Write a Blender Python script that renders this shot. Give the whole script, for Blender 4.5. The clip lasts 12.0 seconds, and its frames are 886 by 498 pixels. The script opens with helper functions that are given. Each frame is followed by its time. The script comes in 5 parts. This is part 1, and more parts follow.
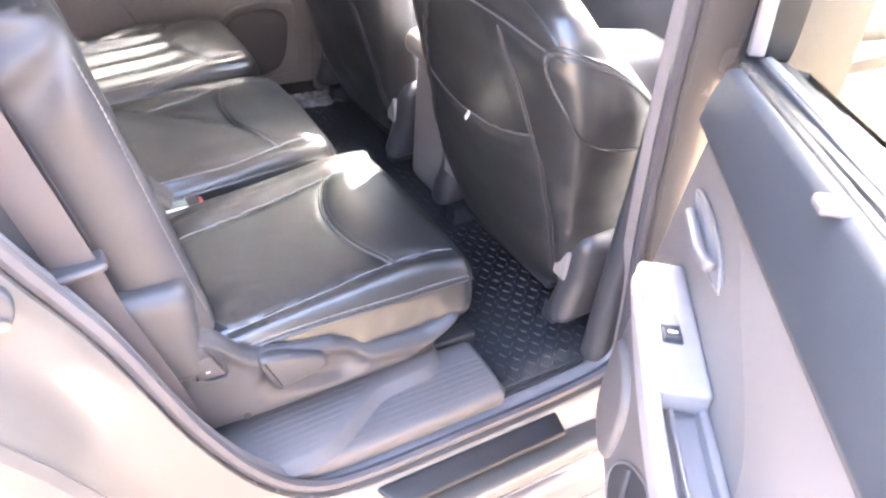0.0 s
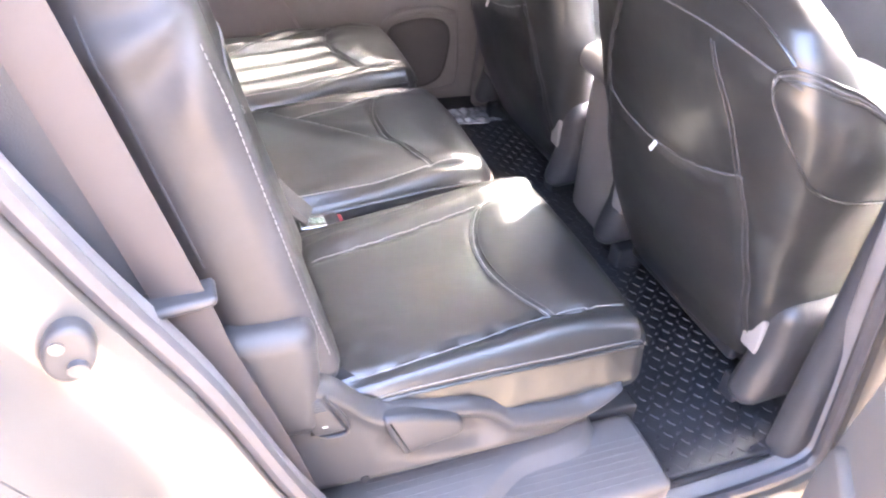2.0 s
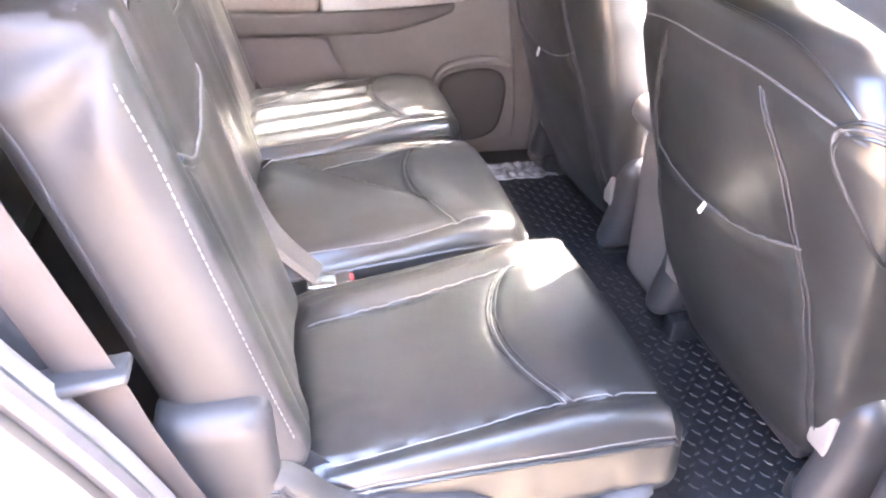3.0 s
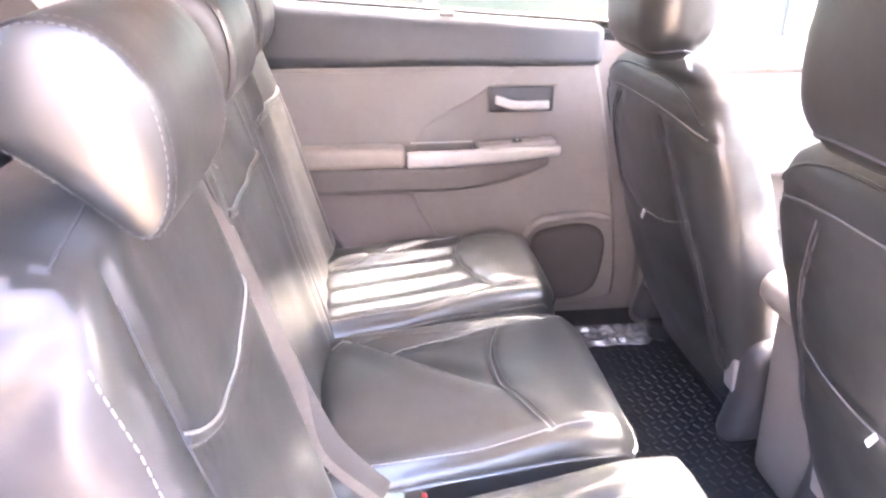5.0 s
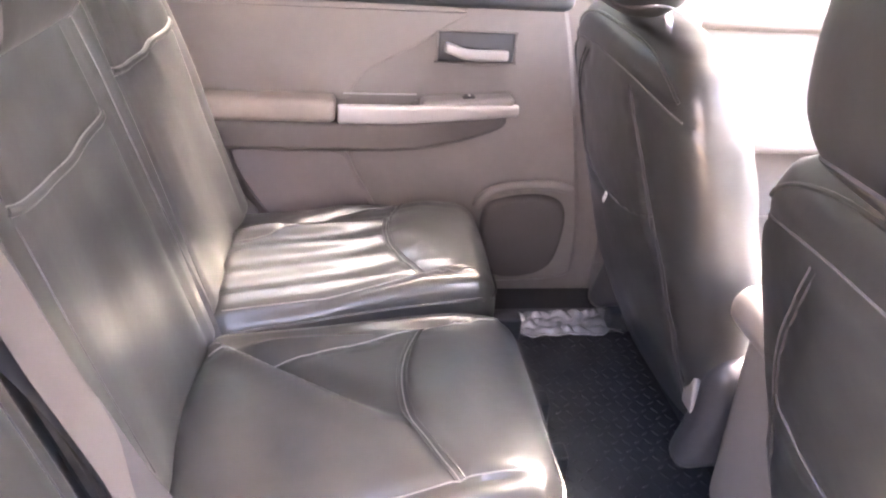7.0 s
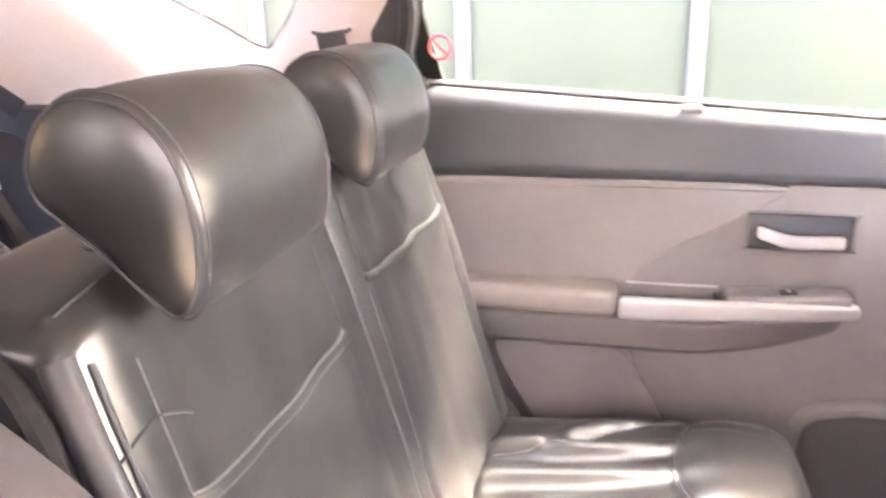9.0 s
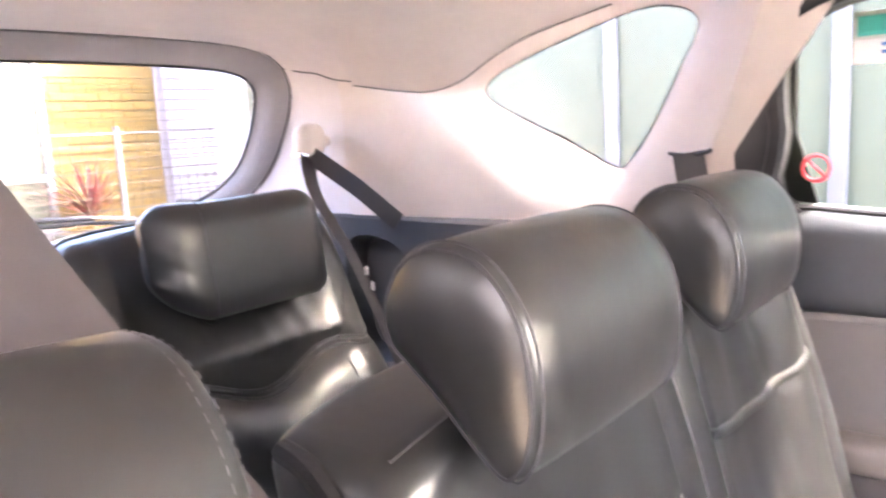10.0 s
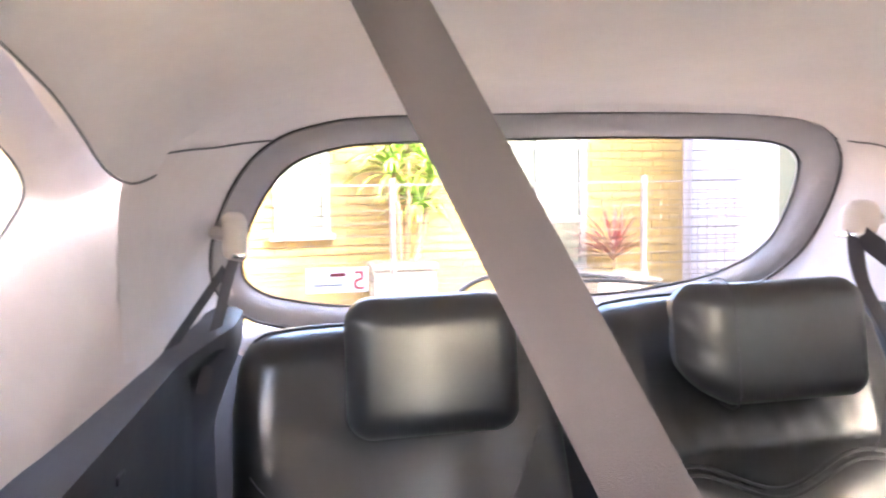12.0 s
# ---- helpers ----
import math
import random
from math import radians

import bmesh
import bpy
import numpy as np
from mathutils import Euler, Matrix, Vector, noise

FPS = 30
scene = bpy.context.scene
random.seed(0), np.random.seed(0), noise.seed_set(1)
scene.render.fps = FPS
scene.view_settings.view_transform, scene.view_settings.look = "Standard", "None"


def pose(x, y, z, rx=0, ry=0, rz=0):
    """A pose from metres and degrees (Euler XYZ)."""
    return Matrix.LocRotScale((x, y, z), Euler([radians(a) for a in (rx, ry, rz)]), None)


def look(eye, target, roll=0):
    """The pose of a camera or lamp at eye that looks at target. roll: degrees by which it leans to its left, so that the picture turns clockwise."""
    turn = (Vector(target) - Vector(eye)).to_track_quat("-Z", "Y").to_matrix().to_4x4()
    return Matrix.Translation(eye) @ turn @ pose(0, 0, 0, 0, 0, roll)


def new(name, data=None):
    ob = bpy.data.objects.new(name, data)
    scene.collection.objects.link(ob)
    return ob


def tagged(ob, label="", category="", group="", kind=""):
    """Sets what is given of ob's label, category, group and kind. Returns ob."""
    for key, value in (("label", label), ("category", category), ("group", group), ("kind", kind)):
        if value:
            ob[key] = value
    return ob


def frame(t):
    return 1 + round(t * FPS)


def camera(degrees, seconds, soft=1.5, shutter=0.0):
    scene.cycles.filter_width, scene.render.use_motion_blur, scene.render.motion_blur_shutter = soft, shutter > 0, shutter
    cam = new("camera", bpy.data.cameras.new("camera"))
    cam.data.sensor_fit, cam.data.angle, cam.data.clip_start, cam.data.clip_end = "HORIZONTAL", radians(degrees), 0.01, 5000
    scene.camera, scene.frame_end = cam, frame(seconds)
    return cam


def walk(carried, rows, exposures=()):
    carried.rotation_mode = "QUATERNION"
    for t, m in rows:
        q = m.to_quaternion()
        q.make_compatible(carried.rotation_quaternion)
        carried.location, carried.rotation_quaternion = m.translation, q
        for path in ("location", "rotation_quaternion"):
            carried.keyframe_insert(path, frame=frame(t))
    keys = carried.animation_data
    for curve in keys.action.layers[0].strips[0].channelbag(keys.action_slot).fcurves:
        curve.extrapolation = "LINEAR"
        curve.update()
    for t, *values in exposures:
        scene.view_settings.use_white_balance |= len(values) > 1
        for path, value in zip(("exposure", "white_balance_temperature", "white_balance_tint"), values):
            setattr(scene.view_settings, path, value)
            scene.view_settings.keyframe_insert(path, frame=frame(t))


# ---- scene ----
cam = camera(62.0, 12.0, soft=2.2, shutter=0.3)
PATH = [
    (0, (-0.195, -1.409, 1.452), (0.741, -0.092, 0.275), 7.4),
    (0.5, (-0.224, -1.338, 1.402), (0.705, -0.111, 0.124), 8.8),
    (1, (-0.222, -1.288, 1.388), (0.548, 0.007, 0.073), 7.7),
    (1.5, (-0.206, -1.25, 1.39), (0.555, 0.186, 0.224), 4.8),
    (2, (-0.143, -1.236, 1.361), (0.477, 0.266, 0.196), 5.4),
    (2.5, (-0.06, -1.187, 1.335), (0.451, 0.416, 0.253), 4.4),
    (2.7, (-0.036, -1.178, 1.323), (0.418, 0.448, 0.252), 3.3),
    (4.3, (0.028, -1.044, 1.315), (0.367, 0.671, 0.343), 1.9),
    (4.5, (0.025, -1.016, 1.324), (0.315, 0.738, 0.408), 1.1),
    (5, (0.029, -0.965, 1.34), (0.224, 0.863, 0.553), 0.2),
    (5.5, (0.058, -0.891, 1.358), (0.146, 0.974, 0.64), -0.1),
    (6, (0.093, -0.823, 1.359), (0.103, 1.047, 0.648), -0.4),
    (6.5, (0.14, -0.782, 1.349), (0.294, 1.006, 0.467), 2.6),
    (6.7, (0.158, -0.767, 1.339), (0.401, 0.966, 0.371), 4.1),
    (8.3, (0.121, -0.545, 1.32), (0.066, 1.301, 0.552), -0.7),
    (8.5, (0.129, -0.53, 1.324), (-0.03, 1.322, 0.587), -1.1),
    (9, (0.124, -0.493, 1.337), (-0.353, 1.347, 0.715), -1.6),
    (9.5, (0.106, -0.465, 1.353), (-0.802, 1.255, 0.887), -2.5),
    (10, (0.101, -0.451, 1.362), (-1.191, 1.042, 1.043), -3.3),
    (10.5, (0.086, -0.449, 1.378), (-1.457, 0.806, 1.167), -2.4),
    (11, (0.079, -0.452, 1.394), (-1.664, 0.529, 1.228), -2.3),
    (11.5, (0.091, -0.472, 1.417), (-1.786, 0.205, 1.264), -2.1),
    (12, (0.087, -0.481, 1.42), (-1.871, -0.1, 1.269), -1.0),
]
walk(cam, [(t, look(eye, at, roll)) for t, eye, at, roll in PATH],
     exposures=[(0.0, 5.7, 6350, 20), (1.5, 5.8, 6300, 20), (2.5, 6.15, 6550, 22), (2.7, 6.25, 6550, 22), (4.5, 6.5, 6550, 24), (5.0, 6.5, 6500, 27), (5.6, 6.2, 6250, 31), (6.4, 6.05, 6550, 32), (6.7, 6.05, 6750, 29),
                (8.5, 6.4, 6850, 24), (9.0, 6.35, 6850, 23), (9.5, 6.2, 6700, 22), (10.5, 6.0, 6350, 22), (12.0, 6.1, 6400, 18)])

# ---- daylight ----
SUN_TURN, SUN_RISE = 46.0, 40.0
world = bpy.data.worlds.new("daylight")
scene.world = world
world.use_nodes = True
sky = world.node_tree.nodes.new("ShaderNodeTexSky")
sky.sky_type = "NISHITA"
sky.sun_disc = False
sky.sun_elevation = radians(SUN_RISE)
sky.sun_rotation = radians(90 - SUN_TURN)
sky.air_density, sky.dust_density, sky.ozone_density = 1.0, 6.0, 0.8
world.node_tree.links.new(sky.outputs[0], world.node_tree.nodes["Background"].inputs[0])
world.node_tree.nodes["Background"].inputs[1].default_value = 0.15
lamp = bpy.data.lights.new("sun", "SUN")
lamp.energy, lamp.angle, lamp.color = 1.4, radians(2.5), (1.0, 0.93, 0.79)
sun = new("sun", lamp)
toward = Vector((math.cos(radians(SUN_TURN)) * math.cos(radians(SUN_RISE)),
                 math.sin(radians(SUN_TURN)) * math.cos(radians(SUN_RISE)), math.sin(radians(SUN_RISE))))
sun.matrix_world = look(toward * 20, (0, 0, 0))


# ---- materials ----
def material(name, base, rough=0.5, metal=0.0, vary=0.12, scale=8.0, grain=0.0, grain_scale=400.0,
             fold=0.0, fold_scale=12.0, sheen=0.0, coat=0.0, stretch=(1, 1, 1), warm=None, spec=0.5):
    """Paint, plastic, leather or cloth: base colour varied at two scales, fine grain and broad relief as bump."""
    m = bpy.data.materials.new(name)
    m.use_nodes = True
    n, l = m.node_tree.nodes, m.node_tree.links
    b = n["Principled BSDF"]
    b.inputs["Roughness"].default_value, b.inputs["Metallic"].default_value = rough, metal
    b.inputs["Specular IOR Level"].default_value = spec
    b.inputs["Coat Weight"].default_value, b.inputs["Sheen Weight"].default_value = coat, sheen
    b.inputs["Coat Roughness"].default_value = 0.25 if name.startswith("leather") else 0.05
    co = n.new("ShaderNodeTexCoord")
    mp = n.new("ShaderNodeMapping")
    mp.inputs["Scale"].default_value = stretch
    l.new(co.outputs["Object"], mp.inputs[0])

    def tex(size, detail):
        t = n.new("ShaderNodeTexNoise")
        t.inputs["Scale"].default_value, t.inputs["Detail"].default_value = size, detail
        l.new(mp.outputs[0], t.inputs["Vector"])
        return t
    big, small = tex(scale, 4), tex(scale * 9, 6)
    mix = n.new("ShaderNodeMath")
    mix.operation = "MULTIPLY_ADD"
    l.new(small.outputs[0], mix.inputs[0])
    mix.inputs[1].default_value = 0.4
    l.new(big.outputs[0], mix.inputs[2])
    ramp = n.new("ShaderNodeValToRGB")
    ramp.color_ramp.elements[0].position, ramp.color_ramp.elements[1].position = 0.45, 0.95
    other = warm or base
    ramp.color_ramp.elements[0].color = (*[c * (1 - vary) for c in base], 1)
    ramp.color_ramp.elements[1].color = (*[min(1, c * (1 + vary)) for c in other], 1)
    l.new(mix.outputs[0], ramp.inputs[0])
    l.new(ramp.outputs[0], b.inputs["Base Color"])
    gloss = n.new("ShaderNodeMapRange")
    l.new(mix.outputs[0], gloss.inputs[0])
    gloss.inputs[1].default_value, gloss.inputs[2].default_value = 0.4, 1.0
    gloss.inputs[3].default_value, gloss.inputs[4].default_value = rough * 0.85, min(1, rough * 1.2)
    l.new(gloss.outputs[0], b.inputs["Roughness"])
    last = None
    for amount, t, far in ((fold, tex(fold_scale, 3), 0.02), (grain, tex(grain_scale, 2), 0.0006)):
        if amount:
            bump = n.new("ShaderNodeBump")
            bump.inputs["Strength"].default_value, bump.inputs["Distance"].default_value = amount, far
            l.new(t.outputs[0], bump.inputs["Height"])
            if last:
                l.new(last.outputs[0], bump.inputs["Normal"])
            last = bump
    if last:
        l.new(last.outputs[0], b.inputs["Normal"])
    return m


def glass_material(name, tint=(1, 1, 1), rough=0.0, ior=1.28):
    m = bpy.data.materials.new(name)
    m.use_nodes = True
    b = m.node_tree.nodes["Principled BSDF"]
    b.inputs["Base Color"].default_value = (*tint, 1)
    b.inputs["Transmission Weight"].default_value, b.inputs["Roughness"].default_value = 1.0, rough
    b.inputs["IOR"].default_value = ior
    return m


LEATHER = material("leather_black", (0.027, 0.0285, 0.0285), 0.35, vary=0.25, scale=6, fold=0.05, fold_scale=15, coat=0.4, spec=0.75)
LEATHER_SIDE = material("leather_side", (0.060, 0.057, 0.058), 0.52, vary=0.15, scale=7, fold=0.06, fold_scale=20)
# Grey thread, lightened so that its colour holds the glint on the arc seams.
THREAD = material("thread_grey", (0.22, 0.22, 0.22), 0.6, vary=0.25, scale=300)
THREAD_MID = material("thread_mid", (0.10, 0.10, 0.105), 0.6, vary=0.2, scale=200)
THREAD_DARK = material("thread_dark", (0.05, 0.05, 0.055), 0.45, vary=0.2, scale=200)
PLASTIC = material("plastic_charcoal", (0.052, 0.052, 0.055), 0.40, vary=0.12, scale=9, grain=0.3, grain_scale=600)
PLASTIC_DARK = material("plastic_black", (0.030, 0.031, 0.034), 0.45, vary=0.15, scale=12, grain=0.4, grain_scale=800)
PLASTIC_GREY = material("plastic_grey", (0.19, 0.178, 0.178), 0.42, vary=0.1, scale=7, grain=0.3, grain_scale=600)
DOOR_CARD = material("door_card_taupe", (0.21, 0.194, 0.184), 0.5, vary=0.1, scale=6, grain=0.5, grain_scale=1000)
INSERT = material("door_insert_taupe", (0.235, 0.214, 0.20), 0.55, vary=0.08, scale=6, grain=0.5, grain_scale=1000)
DOOR_LEDGE = material("door_ledge_slate", (0.058, 0.063, 0.069), 0.42, vary=0.12, scale=6, grain=0.3, grain_scale=600)
DOOR_POCKET = material("door_pocket_grey", (0.20, 0.178, 0.178), 0.5, vary=0.08, scale=8, grain=0.4, grain_scale=900)
ARM_PAD = material("armrest_pad", (0.28, 0.245, 0.22), 0.5, vary=0.1, scale=9, grain=0.5, grain_scale=800)
SCUFF = material("sill_plate_grey", (0.110, 0.105, 0.104), 0.46, vary=0.12, scale=7, grain=0.3, grain_scale=600)
ARM_SHELF = material("armrest_shelf", (0.125, 0.113, 0.108), 0.45, vary=0.1, scale=9, grain=0.5, grain_scale=800)
BEZEL = material("switch_panel_grey", (0.27, 0.255, 0.25), 0.4, vary=0.08, scale=9, grain=0.4, grain_scale=900)
GRILLE = material("speaker_cloth", (0.075, 0.068, 0.065), 0.6, vary=0.1, scale=20, grain=0.8, grain_scale=500)
SILVER = material("silver_plastic", (0.48, 0.465, 0.455), 0.34, metal=0.35, vary=0.06, scale=15)
CHROME = material("chrome", (0.75, 0.75, 0.76), 0.14, metal=1.0, vary=0.05, scale=20)
HEADLINER = material("headliner_beige", (0.61, 0.555, 0.53), 0.9, vary=0.07, scale=5, grain=0.7, grain_scale=500, sheen=0.2)
TRIM_BEIGE = material("trim_beige", (0.60, 0.53, 0.485), 0.55, vary=0.06, scale=5, grain=0.4, grain_scale=900)
HATCH_GREY = material("hatch_trim_grey", (0.33, 0.305, 0.297), 0.5, vary=0.08, scale=6, grain=0.4, grain_scale=900)
LOWER_TRIM = material("lower_trim_slate", (0.052, 0.054, 0.060), 0.55, vary=0.14, scale=8, grain=0.5, grain_scale=700)
RUBBER = material("rubber_black", (0.022, 0.022, 0.023), 0.5, vary=0.25, scale=30)
SEAL = material("rubber_seal_grey", (0.075, 0.072, 0.077), 0.4, vary=0.15, scale=25)
MAT_RUBBER = material("mat_rubber", (0.028, 0.030, 0.034), 0.34, vary=0.3, scale=18, grain=0.3, grain_scale=500)
CARPET = material("carpet", (0.030, 0.028, 0.028), 0.95, vary=0.3, scale=40, grain=1.0, grain_scale=600)
WEB = material("belt_webbing", (0.074, 0.064, 0.063), 0.6, vary=0.1, scale=14, grain=0.9, grain_scale=900, stretch=(1, 1, 3))
WEB_DARK = material("belt_webbing_dark", (0.045, 0.042, 0.045), 0.6, vary=0.12, scale=14, grain=0.9, grain_scale=900)
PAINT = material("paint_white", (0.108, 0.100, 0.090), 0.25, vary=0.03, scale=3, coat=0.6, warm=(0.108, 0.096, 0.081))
RED = material("red_plastic", (0.28, 0.02, 0.03), 0.35, vary=0.1)
STICKER = material("sticker_white", (0.82, 0.82, 0.82), 0.5, vary=0.04)
STICKER_RED = material("sticker_red", (0.72, 0.05, 0.07), 0.5, vary=0.08)
STICKER_TEAL = material("sticker_teal", (0.05, 0.48, 0.42), 0.5, vary=0.08)
STICKER_BLUE = material("sticker_blue", (0.10, 0.22, 0.55), 0.5, vary=0.08)
GLASS = glass_material("window_glass", (0.93, 0.97, 0.95))
GLASS_REAR = glass_material("tailgate_glass", (0.60, 0.60, 0.60), ior=1.10)
GLASS_SMOKE = glass_material("privacy_glass", (0.68, 0.70, 0.66))
GLASS_DOOR = glass_material("door_glass", (0.66, 0.69, 0.62), ior=1.02)
WIRE = material("heater_wire", (0.045, 0.036, 0.028), 0.5, vary=0.2, scale=30)
BRICK = material("brick_yellow", (0.122, 0.080, 0.0215), 0.85, vary=0.12, scale=4, grain=0.6, grain_scale=120, warm=(0.134, 0.088, 0.0235))
MORTAR = material("mortar", (0.120, 0.082, 0.027), 0.95, vary=0.12, scale=10)
WHITE_TRIM = material("window_frame_white", (0.135, 0.135, 0.14), 0.4, vary=0.05)
WINDOW_DARK = material("house_pane_curtain", (0.075, 0.09, 0.07), 0.25, vary=0.15, scale=2)
WING = material("wing_white", (0.33, 0.325, 0.345), 0.6, vary=0.05, scale=2)
SHEET = material("fence_sheet_green", (0.092, 0.102, 0.073), 0.5, vary=0.06, scale=1.5)
SHEET_POST = material("fence_post_white", (0.15, 0.142, 0.158), 0.4, vary=0.08)
GALV = material("galvanised_steel", (0.24, 0.24, 0.25), 0.4, metal=0.5, vary=0.12, scale=12)
GALV_DARK = material("steel_dark", (0.22, 0.22, 0.23), 0.35, metal=0.8, vary=0.15, scale=30)
PAPER = material("sticker_paper", (0.80, 0.80, 0.80), 0.6, vary=0.04)
for thin_mat, colour, share in ((PAPER, (0.8, 0.8, 0.8, 1), 0.6), (SHEET, (0.46, 0.48, 0.34, 1), 0.035)):
    nodes, links = thin_mat.node_tree.nodes, thin_mat.node_tree.links
    thin, both = nodes.new("ShaderNodeBsdfTranslucent"), nodes.new("ShaderNodeMixShader")
    thin.inputs[0].default_value = colour
    both.inputs[0].default_value = share
    links.new(nodes["Principled BSDF"].outputs[0], both.inputs[1])
    links.new(thin.outputs[0], both.inputs[2])
    links.new(both.outputs[0], nodes["Material Output"].inputs[0])
LEAF = material("leaf_green", (0.10, 0.22, 0.025), 0.4, vary=0.35, scale=9, warm=(0.16, 0.27, 0.03))
LEAF_RED = material("leaf_red", (0.11, 0.020, 0.018), 0.45, vary=0.35, scale=12)
STEM = material("plant_stem", (0.22, 0.15, 0.08), 0.8, vary=0.3, scale=20)
PLANTER = material("planter_concrete", (0.15, 0.14, 0.12), 0.8, vary=0.12, scale=7)
PAVING = material("paving_ochre", (0.27, 0.215, 0.145), 0.85, vary=0.3, scale=2.2, grain=0.8, grain_scale=60, warm=(0.31, 0.24, 0.155))
PLASTER = material("wall_plaster", (0.185, 0.188, 0.222), 0.85, vary=0.2, scale=1.5, grain=0.5, grain_scale=80)
FOIL = material("foil_sheet", (0.50, 0.50, 0.52), 0.22, metal=0.6, vary=0.15, scale=40)


# ---- shapes: each gives (vertices, faces) in world metres ----
def V(x, y, z):
    return Vector((x, y, z))


def merge(*shapes):
    vs, fs = [], []
    for v, f in shapes:
        k = len(vs)
        vs += v
        fs += [tuple(i + k for i in q) for q in f]
    return vs, fs


def shaped(shape, fn):
    return [fn(v) for v in shape[0]], shape[1]


def rounded(p, half, r):
    """The point p of a box's surface moved onto the same box with edges rounded by r."""
    c = Vector([max(-h + r, min(h - r, q)) for q, h in zip(p, half)])
    d = Vector(p) - c
    return c + d.normalized() * r if d.length > 1e-9 else Vector(p)


def pad(size, r, cell, fn=None, k=3):
    """A box with rounded edges, meshed in cells of about that size, bent by fn."""
    half = [s / 2 for s in size]
    r = min(r, min(half) * 0.999)

    def ticks(h):
        n = max(1, round((2 * h - 2 * r) / cell))
        edge = [h - r + r * math.tan(radians(45 * i / k)) for i in range(1, k + 1)]
        return [-e for e in reversed(edge)] + [-(h - r) + 2 * (h - r) * i / n for i in range(n + 1)] + edge
    axes = [ticks(h) for h in half]
    vs, fs, seen = [], [], {}

    def vert(p):
        key = tuple(round(q, 6) for q in p)
        if key not in seen:
            seen[key] = len(vs)
            q = rounded(p, half, r)
            vs.append(fn(q) if fn else q)
        return seen[key]
    for a in range(3):
        b, c = (a + 1) % 3, (a + 2) % 3
        for side in (-1, 1):
            for i in range(len(axes[b]) - 1):
                for j in range(len(axes[c]) - 1):
                    quad = []
                    for di, dj in ((0, 0), (1, 0), (1, 1), (0, 1)):
                        p = [0, 0, 0]
                        p[a], p[b], p[c] = side * half[a], axes[b][i + di], axes[c][j + dj]
                        quad.append(vert(p))
                    fs.append(tuple(quad if side > 0 else quad[::-1]))
    return vs, fs


def block(x0, x1, y0, y1, z0, z1, r=0.004, cell=0.5, fn=None, k=2):
    mid = V((x0 + x1) / 2, (y0 + y1) / 2, (z0 + z1) / 2)
    return pad((x1 - x0, y1 - y0, z1 - z0), r, cell, lambda q: fn(q + mid) if fn else q + mid, k)


def spline(points, n=8, closed=False):
    """A smooth line through the points."""
    P = [Vector(p) for p in points]
    out, m = [], len(P)
    for i in range(m if closed else m - 1):
        if closed:
            a, b, c, d = P[i - 1], P[i], P[(i + 1) % m], P[(i + 2) % m]
        else:
            a, b, c, d = P[max(0, i - 1)], P[i], P[i + 1], P[min(m - 1, i + 2)]
        for j in range(n):
            t = j / n
            out.append(0.5 * (2 * b + (c - a) * t + (2 * a - 5 * b + 4 * c - d) * t * t + (3 * b - a - 3 * c + d) * t ** 3))
    if not closed:
        out.append(P[-1])
    return out


def loft(rings, closed=True, caps=True):
    n = len(rings[0])
    vs = [Vector(p) for ring in rings for p in ring]
    fs = []
    for i in range(len(rings) - 1):
        for j in range(n if closed else n - 1):
            k = (j + 1) % n
            fs.append((i * n + j, i * n + k, (i + 1) * n + k, (i + 1) * n + j))
    if caps and closed:
        fs.append(tuple(range(n))[::-1])
        fs.append(tuple((len(rings) - 1) * n + j for j in range(n)))
    return vs, fs


def tube(points, r, n=6, closed=False, taper=1.0):
    P = [Vector(p) for p in points]
    m, rings, up = len(P), [], None
    for i, p in enumerate(P):
        a = P[i - 1] if closed or i else P[0]
        b = P[(i + 1) % m] if closed or i < m - 1 else P[-1]
        d = (b - a).normalized()
        if up is None:
            up = d.orthogonal().normalized()
        up = (up - d * up.dot(d)).normalized()
        side = d.cross(up)
        q = r * (1 + (taper - 1) * i / max(1, m - 1))
        rings.append([p + q * (math.cos(2 * math.pi * j / n) * up + math.sin(2 * math.pi * j / n) * side) for j in range(n)])
    if closed:
        rings.append(rings[0])
    return loft(rings, True, not closed)


def stitches(points, r, dash=0.0055, gap=0.0030):
    """Thread along the points in short separate stitches."""
    P = [Vector(p) for p in points]
    ends = [0.0]
    for a, c in zip(P, P[1:]):
        ends.append(ends[-1] + (c - a).length)

    def along(s):
        k = 0
        while k < len(P) - 2 and ends[k + 1] < s:
            k += 1
        return P[k].lerp(P[k + 1], (s - ends[k]) / max(1e-9, ends[k + 1] - ends[k]))
    return merge(*[tube([along(i * (dash + gap)), along(i * (dash + gap) + dash)], r, 5) for i in range(int((ends[-1] - dash) / (dash + gap)))])


def strap(points, across, wide=0.047, thick=0.0016):
    """A flat band along the points; across: its width's direction, one or one a point."""
    P = [Vector(p) for p in points]
    rings = []
    for i, p in enumerate(P):
        d = (P[min(i + 1, len(P) - 1)] - P[max(i - 1, 0)]).normalized()
        s = Vector(across[i] if isinstance(across, list) else across)
        s = (s - d * s.dot(d)).normalized()
        nrm = d.cross(s)
        w, t = wide / 2, thick / 2
        rings.append([p + s * w + nrm * t * 0.4, p + s * w * 0.9 + nrm * t, p - s * w * 0.9 + nrm * t, p - s * w + nrm * t * 0.4,
                      p - s * w - nrm * t * 0.4, p - s * w * 0.9 - nrm * t, p + s * w * 0.9 - nrm * t, p + s * w - nrm * t * 0.4])
    return loft(rings)


